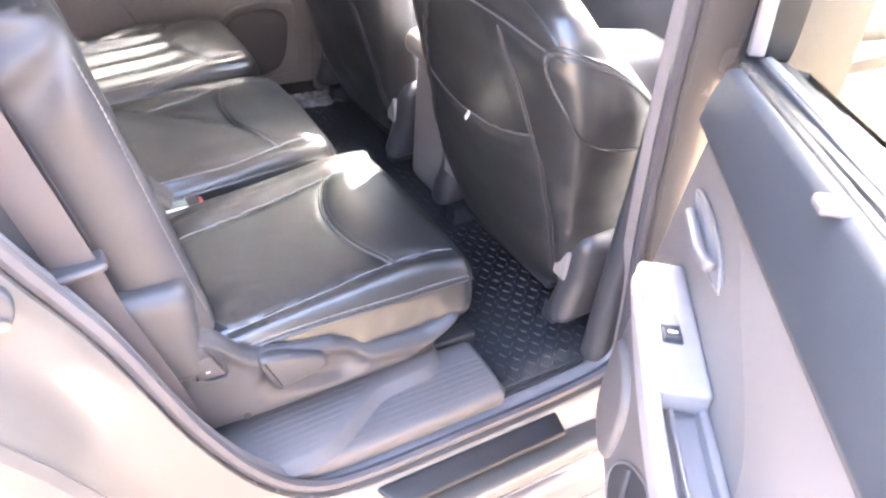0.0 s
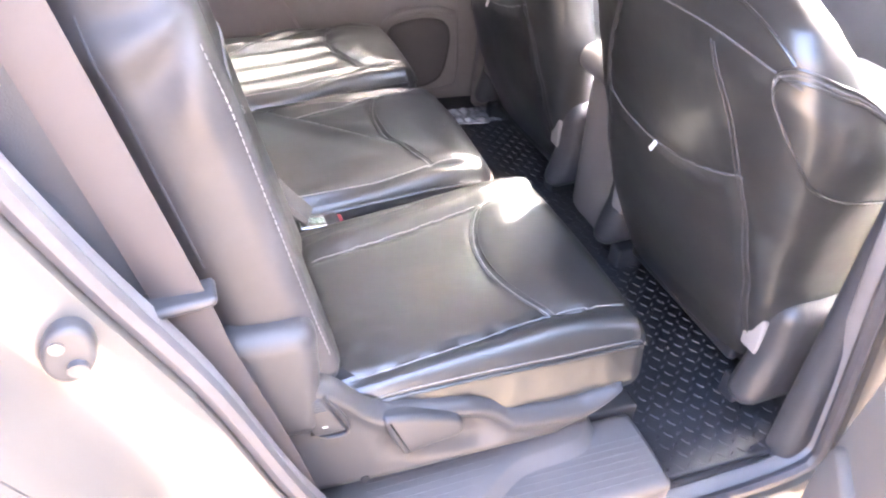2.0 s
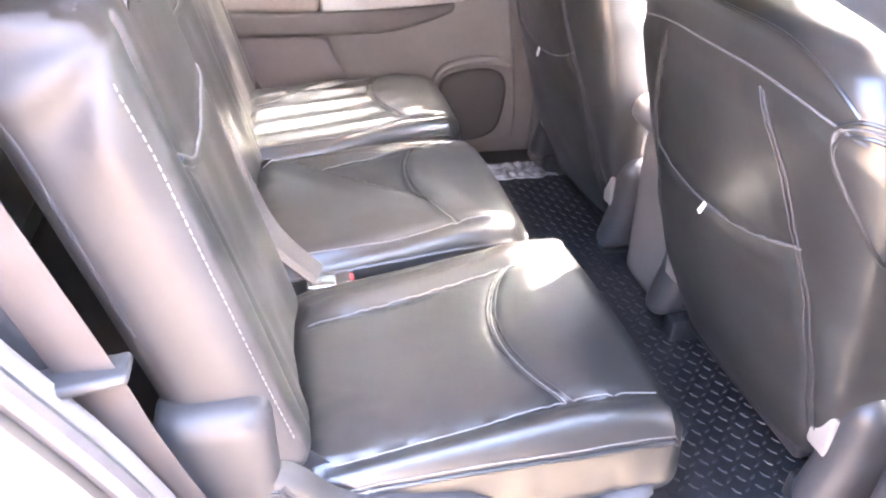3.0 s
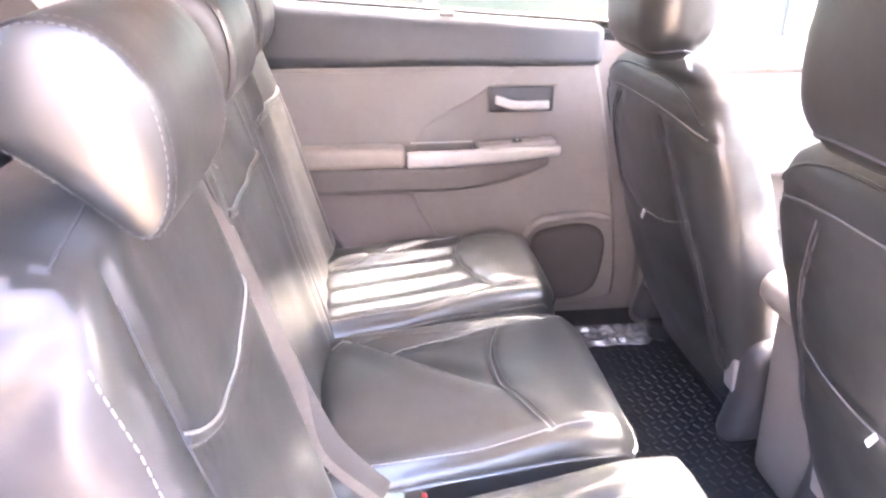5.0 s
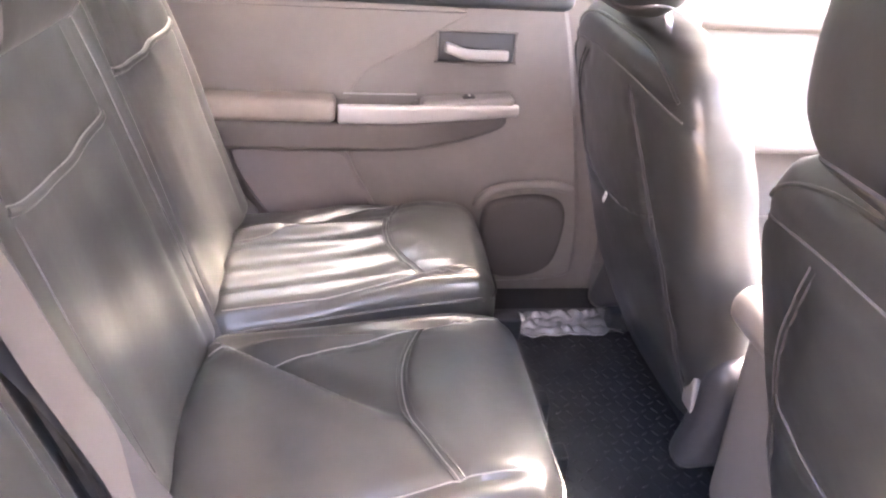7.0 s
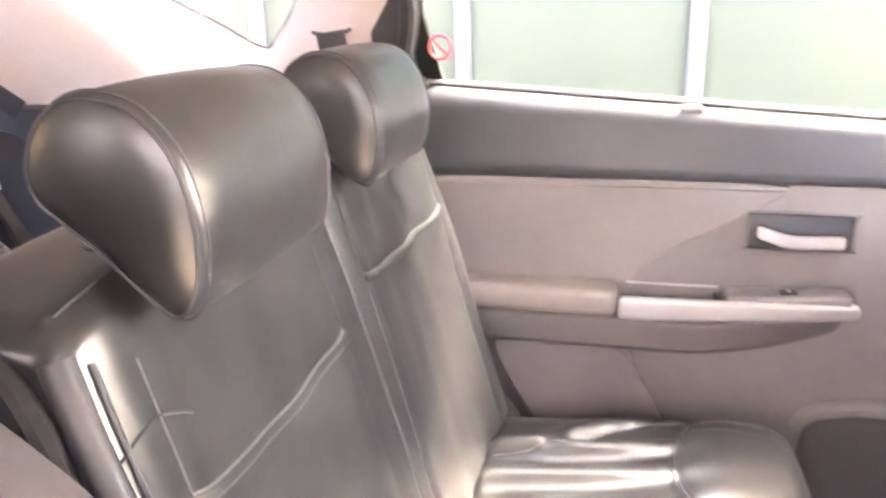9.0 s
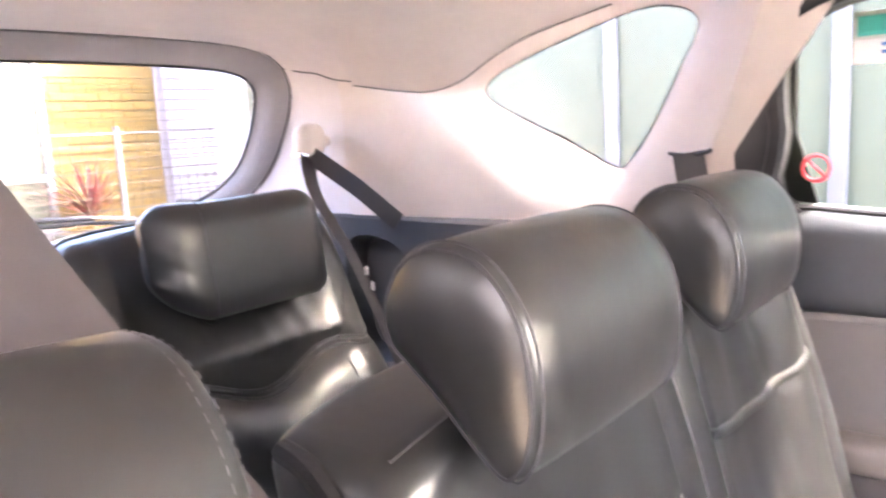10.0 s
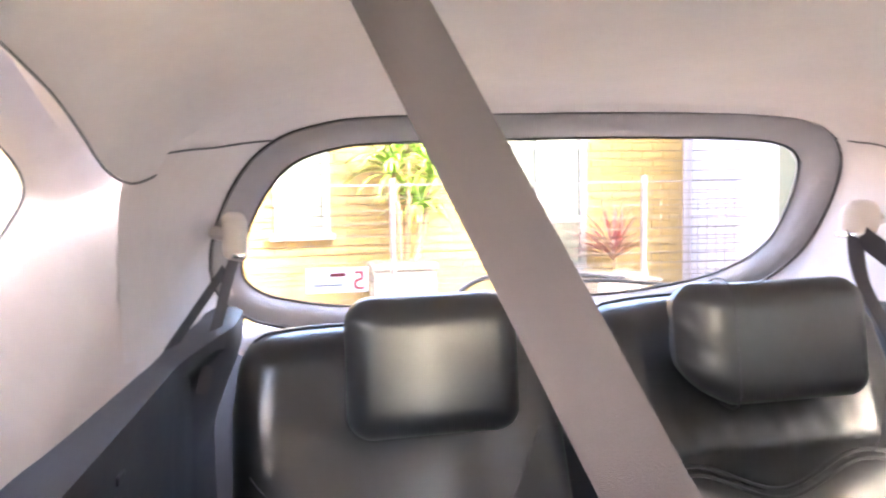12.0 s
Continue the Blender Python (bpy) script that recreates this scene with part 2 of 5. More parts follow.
def outset(loop, d):
    """A closed outline of (a, b) pairs moved outward by d."""
    m = len(loop)
    area = sum(loop[i - 1][0] * loop[i][1] - loop[i][0] * loop[i - 1][1] for i in range(m))
    out = []
    for i in range(m):
        a, b, c = loop[i - 1], loop[i], loop[(i + 1) % m]
        ta = Vector((c[0] - a[0], c[1] - a[1]))
        nrm = Vector((ta.y, -ta.x)).normalized() * (1 if area > 0 else -1)
        out.append((b[0] + nrm.x * d, b[1] + nrm.y * d))
    return out


def smooth_loop(points, n=4):
    return [(p.x, p.y) for p in spline([(a, b, 0) for a, b in points], n, True)]


def plate(loop, y0, y1, bevel=0.004):
    """A slab whose outline is given in (x, z), from y0 to y1."""
    s = bevel if y1 > y0 else -bevel
    rings = [[V(a, y, b) for a, b in outset(loop, -d)] for y, d in ((y0, bevel), (y0 + s, 0), (y1 - s, 0), (y1, bevel))]
    return loft(rings)


def soft_plate(loop, y0, y1, r=0.015, k=4):
    """A slab like plate, its y0 face rounded over by r."""
    s = 1 if y1 > y0 else -1
    turns = [math.pi / 2 * i / k for i in range(k + 1)]
    rings = [[V(x, y0 + s * r * (1 - math.cos(a)), z) for x, z in outset(loop, -r * (1 - math.sin(a)))] for a in turns]
    return loft(rings + [[V(x, y1, z) for x, z in loop]])


def part(name, shape, mat, parent, label="", smooth=True, kind=""):
    """One mesh object under a thing, or on its own where parent is None."""
    vs, fs = shape
    root = parent
    while root is not None and root.parent is not None:
        root = root.parent
    off = root.location if root is not None else V(0, 0, 0)
    me = bpy.data.meshes.new(name)
    me.from_pydata([tuple(v - off) for v in vs], [], fs)
    me.materials.append(mat)
    bm = bmesh.new()
    bm.from_mesh(me)
    bmesh.ops.recalc_face_normals(bm, faces=bm.faces)
    bm.to_mesh(me)
    bm.free()
    if smooth:
        me.shade_smooth()
        me.set_sharp_from_angle(angle=radians(38))
    ob = new(name, me)
    ob.parent = parent
    if label or kind:
        tagged(ob, label, kind=kind)
    return ob


def thing(name, at, label, category, group="", kind=""):
    ob = new(name)
    ob.empty_display_size = 0.1
    ob.location = at
    return tagged(ob, label, category, group, kind)


def bell(d, s):
    return math.exp(-(d / s) ** 2)


def ease(x):
    x = max(0.0, min(1.0, x))
    return x * x * (3 - 2 * x)


def mirror_y(shape):
    return [V(v.x, -v.y, v.z) for v in shape[0]], [f[::-1] for f in shape[1]]


# ---- car shell ----
def ray_loop(center, loop, n=120):
    """How far the outline lies from the centre, in n even directions."""
    out = []
    for i in range(n):
        a = 2 * math.pi * i / n
        dx, dz = math.cos(a), math.sin(a)
        far = 0.0
        for k in range(len(loop)):
            (x0, z0), (x1, z1) = loop[k - 1], loop[k]
            ex, ez = x1 - x0, z1 - z0
            det = dx * -ez + ex * dz
            if abs(det) < 1e-12:
                continue
            s = ((x0 - center[0]) * -ez + ex * (z0 - center[1])) / det
            u = (dx * (z0 - center[1]) - dz * (x0 - center[0])) / det
            if s > 0 and -1e-9 <= u <= 1 + 1e-9:
                far = max(far, s)
        out.append((a, far))
    return out


def at_ray(center, a, r):
    return center[0] + math.cos(a) * r, center[1] + math.sin(a) * r


ROOF = [(-1.10, 0.672, 1.468, 1.604), (-1.04, 0.676, 1.458, 1.607), (-0.96, 0.680, 1.445, 1.610), (-0.89, 0.688, 1.440, 1.612),
        (-0.82, 0.698, 1.455, 1.614), (-0.75, 0.703, 1.490, 1.616), (-0.66, 0.705, 1.522, 1.618), (-0.50, 0.705, 1.552, 1.620), (-0.38, 0.705, 1.540, 1.622),
        (-0.20, 0.705, 1.512, 1.622), (0.20, 0.710, 1.515, 1.622), (0.65, 0.705, 1.512, 1.618), (0.90, 0.680, 1.495, 1.590), (1.03, 0.640, 1.475, 1.560)]
rings = []
for x, ye, ze, zc in ROOF:
    rings.append([V(x, ye * s, ze + (zc - ze) * (1 - abs(s) ** 3.2) ** 0.62) for s in [-1 + i / 24 for i in range(49)]])
under = loft(rings, False)
over = ([v + V(0, 0, 0.035) for v in under[0]], [f[::-1] for f in under[1]])
part("ceiling", merge(under, over), HEADLINER, None, "beige cloth headliner of the car", kind="structure")
for s in (-1, 1):
    part("headliner_edge", tube(spline([V(x, s * (ye - 0.001), ze - 0.001) for x, ye, ze, zc in ROOF[:8]], 4), 0.0016, 6), PLASTIC, None, "dark seam at the edge of the headliner", kind="structure")
part("roof", shaped(over, lambda v: v + V(0, 0.0, 0.02)), PAINT, None, "white painted steel car roof", kind="structure")

QUARTER = smooth_loop([(-0.830, 1.434), (-0.79, 1.468), (-0.66, 1.509), (-0.50, 1.547), (-0.42, 1.542), (-0.386, 1.510), (-0.42, 1.438),
                       (-0.470, 1.345), (-0.512, 1.290), (-0.542, 1.278), (-0.64, 1.330), (-0.79, 1.400)])
QC = (-0.59, 1.415)
PANEL = [(-1.16, 1.17), (-0.28, 1.17), (-0.295, 1.30), (-0.225, 1.41), (-0.150, 1.52), (-0.11, 1.58), (-0.45, 1.60), (-0.70, 1.56), (-0.82, 1.51), (-0.96, 1.475), (-1.16, 1.51)]


def panel_y(x, z):
    return 0.675 + 0.05 * max(0, min(1, (x + 1.35) / 0.8)) - 0.10 * max(0, z - 1.42) * max(0, min(1, (-x - 0.7) / 0.4)) - 0.035 * max(0, min(1, (x + 0.45) / 0.16))


def side_panel(mirror):
    flip = mirror_y if mirror else (lambda s: s)
    side = "right" if mirror else "left"
    near, far = ray_loop(QC, QUARTER), ray_loop(QC, PANEL)
    rings = []
    for d, y in ((0.0, 0.790), (0.004, 0.784), (0.034, 0.768), (0.074, 0.748), (0.112, 0.730)):
        ring = []
        for (a, r), (_, o) in zip(near, far):
            x, z = at_ray(QC, a, min(r + d, o * 0.985))
            ring.append(V(x, max(y, panel_y(x, z)), z))
        rings.append(ring)
    for f in (0.15, 0.35, 0.6, 0.8, 1.0):
        ring = []
        for (a, r), (_, o) in zip(near, far):
            x, z = at_ray(QC, a, min(r + 0.125, o * 0.985) * (1 - f) + o * f)
            ring.append(V(x, panel_y(x, z) + 0.006 * (1 - f), z))
        rings.append(ring)
    wall = part("wall_" + side, flip(loft(rings, True, False)), TRIM_BEIGE, None, "beige moulded plastic rear side trim round the quarter window", kind="structure")
    window = part("window_" + ("2" if mirror else "1"), flip(plate(outset(QUARTER, 0.006), 0.790, 0.794, 0.001)), GLASS_SMOKE, None, "small triangular rear quarter window glass", kind="structure")
    window.visible_shadow = False
    part("window_seal", flip(tube([V(x, 0.787, z) for x, z in QUARTER], 0.0015, 6, True)), RUBBER, window)
    # dark lower lining with a rounded recess
    hole = smooth_loop([(-1.14, 1.115), (-1.03, 1.12), (-0.965, 1.06), (-0.95, 0.95), (-0.99, 0.88), (-1.12, 0.88), (-1.15, 1.0)])
    hc = (-1.05, 1.0)
    edge = [(-1.45, 0.40), (-0.30, 0.40), (-0.34, 0.95), (-0.42, 1.182), (-1.42, 1.182)] if mirror else [(-1.45, 0.40), (-0.16, 0.40), (-0.18, 0.95), (-0.24, 1.182), (-1.42, 1.182)]
    rings = []
    inner, outer = ray_loop(hc, hole), ray_loop(hc, edge)
    for d, y in ((-0.05, 0.665), (0.0, 0.664), (0.008, 0.663), (0.014, 0.662)) if mirror else ((-0.05, 0.730), (0.0, 0.725), (0.004, 0.690), (0.014, 0.668)):
        rings.append([V(*((lambda q: (q[0], y, q[1]))(at_ray(hc, a, max(0.01, r + d))))) for a, r in inner])
    for f, dy in ((0.4, 0.0), (0.94, -0.002), (1.0, 0.012)):
        ring = []
        for (a, r), (_, o) in zip(inner, outer):
            x, z = at_ray(hc, a, (r + 0.02) * (1 - f) + o * f)
            swing = ease((-x - 0.98) / 0.26) * ease((z - 0.95) / 0.2) if mirror else 0
            ring.append(V(x, 0.662 + dy + 0.03 * max(0, min(1, (x + 1.0) / 0.6)) - 0.066 * swing, z + 0.022 * swing))
        rings.append(ring)
    rings.append([p + V(0, 0.05, 0) for p in rings[-1]])
    part("lower_trim", flip(loft(rings)), LOWER_TRIM, wall, "dark carpeted lower side lining")
    if not mirror:
        part("recess_back", flip(plate(outset(hole, -0.003), 0.728, 0.722, 0.002)), PLASTIC_DARK, wall)
        part("recess_knob", flip(pad((0.03, 0.02, 0.025), 0.009, 0.02, lambda q: q + V(-1.0, 0.72, 1.06))), PLASTIC, wall)
    part("lining_slot", flip(block(-0.79, -0.71, 0.674, 0.682, 1.120, 1.132, 0.003)), PLASTIC_DARK, wall)
    return wall


side_panel(False)
side_panel(True)
part("wall_panel", block(-0.40, 0.85, 0.742, 0.770, 0.36, 1.13, 0.004), DOOR_CARD, None, "dark inner sheet behind the shut rear door", kind="structure")

# rear hatch: glass, grey frame, beige surround
HATCH = smooth_loop([(0.164, 1.531), (0.377, 1.530), (0.50, 1.525), (0.566, 1.516), (0.606, 1.500), (0.630, 1.470), (0.638, 1.425), (0.637, 1.37), (0.624, 1.305), (0.592, 1.262), (0.552, 1.234), (0.48, 1.205), (0.35, 1.180), (0.20, 1.169), (0.03, 1.165), (-0.14, 1.165), (-0.28, 1.167),
                     (-0.40, 1.172), (-0.52, 1.197), (-0.572, 1.220), (-0.598, 1.255), (-0.594, 1.315), (-0.567, 1.385), (-0.528, 1.445), (-0.481, 1.487), (-0.42, 1.508), (-0.36, 1.518), (-0.24, 1.524), (-0.034, 1.528)], 5)


def hatch_x(z, y=0.0):
    return -1.41 - (1.528 - z) * 0.50 + 0.03 * (abs(y - 0.03) / 0.6) ** 3


def hatch_rim(d):
    """The opening grown by about d, least along its top."""
    grown = []
    for (y, z), (oy, oz) in zip(HATCH, outset(HATCH, d)):
        k = 0.88 - 0.16 * ease((z - 1.44) / 0.08)
        grown.append((y + (oy - y) * k, z + (oz - z) * k))
    return grown


rings = []
for d, dx in ((0.0, 0.0), (0.008, 0.020), (0.024, 0.045), (0.046, 0.060), (0.060, 0.062), (0.066, 0.050)):
    rings.append([V(hatch_x(z, y) + dx, y, z) for y, z in hatch_rim(d)])
hatch = part("wall_rear", loft(rings, True, False), HATCH_GREY, None, "grey moulded frame round the tailgate window", kind="structure")
part("frame_gap", tube([V(hatch_x(z, y) + 0.060, y, z) for y, z in hatch_rim(0.0665)], 0.0032, 6, True), RUBBER, hatch)
# rear cove: the headliner and pillar trims sweep down to the tailgate frame in one curve
CC = (0.02, 1.33)
FRONT_RING = [(-0.704, 1.06), (-0.706, 1.30), (-0.704, 1.40), (-0.694, 1.455), (-0.668, 1.512), (-0.61, 1.557), (-0.50, 1.587), (-0.30, 1.605), (0.0, 1.610), (0.30, 1.605), (0.50, 1.587), (0.61, 1.557), (0.668, 1.512), (0.694, 1.455), (0.704, 1.40), (0.706, 1.30), (0.704, 1.06), (0.0, 0.95)]
close, wide = ray_loop(CC, hatch_rim(0.067), 160), ray_loop(CC, FRONT_RING, 160)
around = list(range(-6, 87))


def cove(i, f):
    """Round the opening by i, from the tailgate frame at f 0 to the roof and side walls at f 1."""
    k = math.floor(i)
    (a, near), (a2, near2) = close[k % 160], close[(k + 1) % 160]
    a, near = math.radians(2.25 * i), near + (near2 - near) * (i - k)
    far_out = max(wide[k % 160][1] + (wide[(k + 1) % 160][1] - wide[k % 160][1]) * (i - k), near * 0.97)
    west = ease((i - 58) / 14)
    g = 1 - (1 - f) ** (2.4 - 1.2 * west)
    y, z = at_ray(CC, a, near * (1 - g) + far_out * g)
    y0, z0 = at_ray(CC, a, near)
    x = (hatch_x(z0, y0) + 0.060) * (1 - f) + (-1.06 + 0.16 * west) * f
    return V(x, y, z - 0.008 * bell(f - 0.08, 0.06) * (1 - west))
steps = [-0.01, 0.0, 0.03, 0.06, 0.10, 0.15, 0.21, 0.28, 0.36, 0.46, 0.57, 0.69, 0.82, 1.0]
part("rear_cove", loft([[cove(i, max(0, f)) - V(0.03 if f < 0 else 0, 0, 0) for i in around] for f in steps], False), HEADLINER, hatch, "beige lining that sweeps down to the tailgate frame")


def cove_at(f, z, first, last):
    """The place on the cove at f where its edge passes the height z."""
    spots = [cove(first + (last - first) * k / 60, f) for k in range(61)]
    return min(spots, key=lambda p: abs(p.z - z))
for first, last, inward in ((1, 22, -0.0025), (79, 60, 0.0025)):
    seam = [cove_at(f, 1.525 - 0.062 * f, first, last) + V(0, inward, 0) for f in (0.02, 0.2, 0.4, 0.6, 0.8, 0.93)]
    part("lining_seam", tube(spline(seam, 5), 0.0017, 6), PLASTIC, hatch)
part("hatch_lower", block(-1.64, -1.57, -0.70, 0.70, 0.38, 1.125, 0.02), LOWER_TRIM, hatch)
part("hatch_ledge", block(-1.62, -1.48, -0.62, 0.66, 1.085, 1.135, 0.018, 0.1), TRIM_BEIGE, hatch)
rings = [[V(hatch_x(z, y) + dx, y, z) for y, z in outset(HATCH, 0.004)] for dx in (0.004, 0.0)]
rear_glass = part("window_3", loft(rings), GLASS_REAR, None, "tailgate window glass with heater wires", kind="structure")
rear_glass.visible_shadow = False
part("window_seal", tube([V(hatch_x(z, y) + 0.008, y, z) for y, z in HATCH], 0.0028, 6, True), RUBBER, rear_glass)
for i in range(14):
    z = 1.225 + i * 0.0215
    w = 0.575 - 0.05 * (i / 13) ** 2
    line = [V(hatch_x(z, w * s) + 0.006, w * s, z) for s in [-1 + k / 10 for k in range(21)]]
    part("heater_wire", tube(line, 0.0011, 4), WIRE, rear_glass)
part("stop_lamp_hook", pad((0.03, 0.022, 0.022), 0.009, 0.02, lambda q: q + V(-1.385, -0.058, 1.508)), PLASTIC_DARK, rear_glass)

# floor, sill and body side
part("floor", block(-1.60, 1.95, -0.70, 0.76, 0.34, 0.412, 0.006), CARPET, None, "black carpeted car floor", kind="structure")
OPEN = smooth_loop([(0.728, 0.435), (0.588, 0.412), (0.388, 0.41), (0.188, 0.412), (0.088, 0.44), (0.008, 0.52), (-0.072, 0.665), (-0.147, 0.85), (-0.225, 1.0), (-0.287, 1.14), (-0.327, 1.28), (-0.302, 1.4), (-0.212, 1.475), (-0.012, 1.515), (0.288, 1.53), (0.548, 1.515), (0.623, 1.46), (0.638, 1.3), (0.656, 1.05), (0.688, 0.79), (0.733, 0.52)], 4)
rings = [[V(a, -y, b) for a, b in outset(OPEN, d)] for d, y in ((0.024, 0.700), (0.018, 0.694), (0.008, 0.694), (0.001, 0.700), (0.0, 0.708), (0.006, 0.722))]
# The lip's caught light is put into its colour, a paler grey.
trim_1 = part("trim", loft(rings, True, False), PLASTIC_GREY, None, "grey plastic lip round the rear door opening, paler for the light it catches", kind="structure")
rings = [[V(a, -y, b) for a, b in outset(OPEN, d)] for d, y in ((0.022, 0.700), (0.05, 0.716), (0.10, 0.745), (0.17, 0.775))]
part("jamb_lining", loft(rings, True, False), LOWER_TRIM, trim_1, "dark slate lining behind the opening")
slate = smooth_loop([(-0.36, 0.46), (-0.10, 0.46), (-0.115, 0.66), (-0.15, 0.85), (-0.17, 0.95), (-0.215, 1.10), (-0.26, 1.26), (-0.275, 1.32), (-0.36, 1.32)], 3)
part("belt_panel", soft_plate(slate, -0.674, -0.664, 0.006), LOWER_TRIM, trim_1, "slate plastic lining behind the hanging belt")
seal = part("door_seal", tube([V(a, -0.735, b) for a, b in outset(OPEN, 0.004)], 0.011, 8, True), SEAL, trim_1, "grey rubber door seal")
rings = [[V(a, -y, b) for a, b in outset(OPEN, d)] for d, y in ((0.012, 0.715), (0.014, 0.752), (0.030, 0.762), (0.060, 0.770), (0.085, 0.788), (0.10, 0.815), (0.125, 0.838), (0.16, 0.846), (0.23, 0.845))]
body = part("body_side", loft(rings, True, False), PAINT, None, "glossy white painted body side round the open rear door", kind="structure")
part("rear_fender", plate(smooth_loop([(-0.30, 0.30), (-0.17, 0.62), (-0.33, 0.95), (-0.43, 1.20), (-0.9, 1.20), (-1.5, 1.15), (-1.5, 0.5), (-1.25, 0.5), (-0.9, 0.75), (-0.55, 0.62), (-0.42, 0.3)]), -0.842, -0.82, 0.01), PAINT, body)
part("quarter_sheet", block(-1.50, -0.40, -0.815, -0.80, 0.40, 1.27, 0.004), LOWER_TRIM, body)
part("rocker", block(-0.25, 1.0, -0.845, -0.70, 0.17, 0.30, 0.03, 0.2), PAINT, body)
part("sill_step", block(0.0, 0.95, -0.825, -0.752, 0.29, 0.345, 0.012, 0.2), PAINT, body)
part("scuff_strip", block(0.195, 0.582, -0.801, -0.757, 0.373, 0.385, 0.005, 0.05, lambda v: v + V(0.6 * (-0.757 - v.y) * (1 if v.x < 0.3 else -0.2), 0, -0.25 * (-v.y - 0.776))), RUBBER, body, "black anti-slip strip on the sill")
oval = [(-0.246 + 0.019 * math.cos(a) + 0.006 * math.sin(a), 0.955 + 0.027 * math.sin(a) - 0.004 * math.cos(a)) for a in [2 * math.pi * i / 28 for i in range(28)]]
plug = part("striker_plate", soft_plate(oval, -0.7795, -0.764, 0.006), PLASTIC, body, "grey oval striker plug")
part("bolt", tube([V(-0.241, -0.776, 0.945), V(-0.241, -0.784, 0.944)], 0.008, 10), GALV_DARK, plug)
part("bolt", tube([V(-0.252, -0.776, 0.966), V(-0.252, -0.781, 0.966)], 0.006, 10), GALV_DARK, plug)
part("striker_loop", tube(spline([V(-0.292, -0.77, 1.030), V(-0.290, -0.80, 1.028), V(-0.292, -0.812, 1.016), V(-0.300, -0.80, 1.004), V(-0.302, -0.77, 1.004)], 5), 0.006, 8), PAINT, body)
lab = part("maker_label", block(-0.302, -0.293, -0.8175, -0.812, 0.938, 0.980, 0.001, fn=lambda v: V(v.x + 0.12 * (v.z - 0.96), v.y, v.z)), BEZEL, body, "small pale grey sticker with a dark printed bar")
part("label_bar", block(-0.3005, -0.2945, -0.8185, -0.8165, 0.941, 0.977, 0.0005, fn=lambda v: V(v.x + 0.12 * (v.z - 0.96), v.y, v.z)), PLASTIC_DARK, lab)
# inner scuff plate with ribs
def sill_z(x, y):
    return 0.4575 + 0.15 * (y + 0.705)


scuff = part("scuff_plate", block(-0.03, 0.483, -0.719, -0.585, 0.415, 0.458, 0.012, 0.02, lambda v: V(v.x - 0.10 * max(0, v.y + 0.66) * (v.x > 0.3), v.y, v.z + sill_z(v.x, v.y) - 0.4575)), SCUFF, trim_1, "grey ribbed plastic sill plate")
rise = [(-0.012, -0.640), (0.030, -0.697), (0.075, -0.703), (0.128, -0.700), (0.160, -0.688), (0.197, -0.668), (0.240, -0.642), (0.275, -0.632), (0.330, -0.628), (0.365, -0.622), (0.385, -0.600), (0.380, -0.588), (0.20, -0.586), (0.0, -0.586)]
rise = smooth_loop(rise, 3)
slope = [[V(a, b, sill_z(a, b) + dz) for a, b in outset(rise, d)] for d, dz in ((-0.004, 0.0135), (-0.001, 0.0125), (0.014, 0.002), (0.018, -0.001), (0.018, -0.02))]
part("raised_step", loft(slope), SCUFF, scuff, "raised ribbed step with a sloping edge")
for i in range(7):
    y = -0.698 + i * 0.0110
    start = 0.175 + max(0, (y + 0.698) * 2.0)
    part("rib", tube([V(start + (0.468 - start) * k / 8, y, sill_z(0, y) + 0.0004) for k in range(9)], 0.0010, 5), SCUFF, scuff)
for i in range(9):
    y = -0.692 + i * 0.0112
    end = 0.13 + max(0, (y + 0.690) * 1.6)
    part("rib", tube([V(0.03 + (end - 0.03) * k / 6, y + 0.006 * k / 6, sill_z(0, y + 0.006 * k / 6) + 0.0137) for k in range(7)], 0.0009, 5), SCUFF, scuff)
# pillars, front doors, dash, windscreen
for s in (-1, 1):
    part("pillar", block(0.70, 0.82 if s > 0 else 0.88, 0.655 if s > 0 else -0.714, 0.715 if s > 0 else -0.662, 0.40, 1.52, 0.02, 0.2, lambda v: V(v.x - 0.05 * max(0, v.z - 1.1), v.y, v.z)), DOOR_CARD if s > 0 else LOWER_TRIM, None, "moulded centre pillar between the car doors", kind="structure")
    # Right door, ledge and armrest: slate instead of taupe, darkened to subdue the sunlight.
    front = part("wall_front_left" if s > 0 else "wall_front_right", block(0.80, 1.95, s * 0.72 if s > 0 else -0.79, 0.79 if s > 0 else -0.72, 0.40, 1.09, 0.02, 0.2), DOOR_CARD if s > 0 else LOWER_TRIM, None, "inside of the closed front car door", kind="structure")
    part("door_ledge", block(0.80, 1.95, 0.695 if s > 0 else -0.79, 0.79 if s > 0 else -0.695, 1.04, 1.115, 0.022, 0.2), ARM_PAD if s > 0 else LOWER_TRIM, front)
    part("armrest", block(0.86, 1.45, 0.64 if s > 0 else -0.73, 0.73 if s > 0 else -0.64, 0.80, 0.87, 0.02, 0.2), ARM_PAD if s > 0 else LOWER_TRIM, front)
    part("front_rail", tube([V(0.72, s * 0.71, 1.515), V(1.0, s * 0.67, 1.50), V(1.5, s * 0.69, 1.29), V(2.05, s * 0.72, 1.07)], 0.035, 8), TRIM_BEIGE, front)
    pane = part("window_4" if s > 0 else "window_5", block(0.78, 1.9, s * 0.752 if s > 0 else -0.756, 0.756 if s > 0 else -0.752, 1.10, 1.49, 0.001,
                fn=lambda v: V(v.x, v.y, min(v.z, 1.49 - 0.5 * max(0, v.x - 1.25)))), GLASS, None, "front door window glass", kind="structure")
    pane.visible_shadow = False
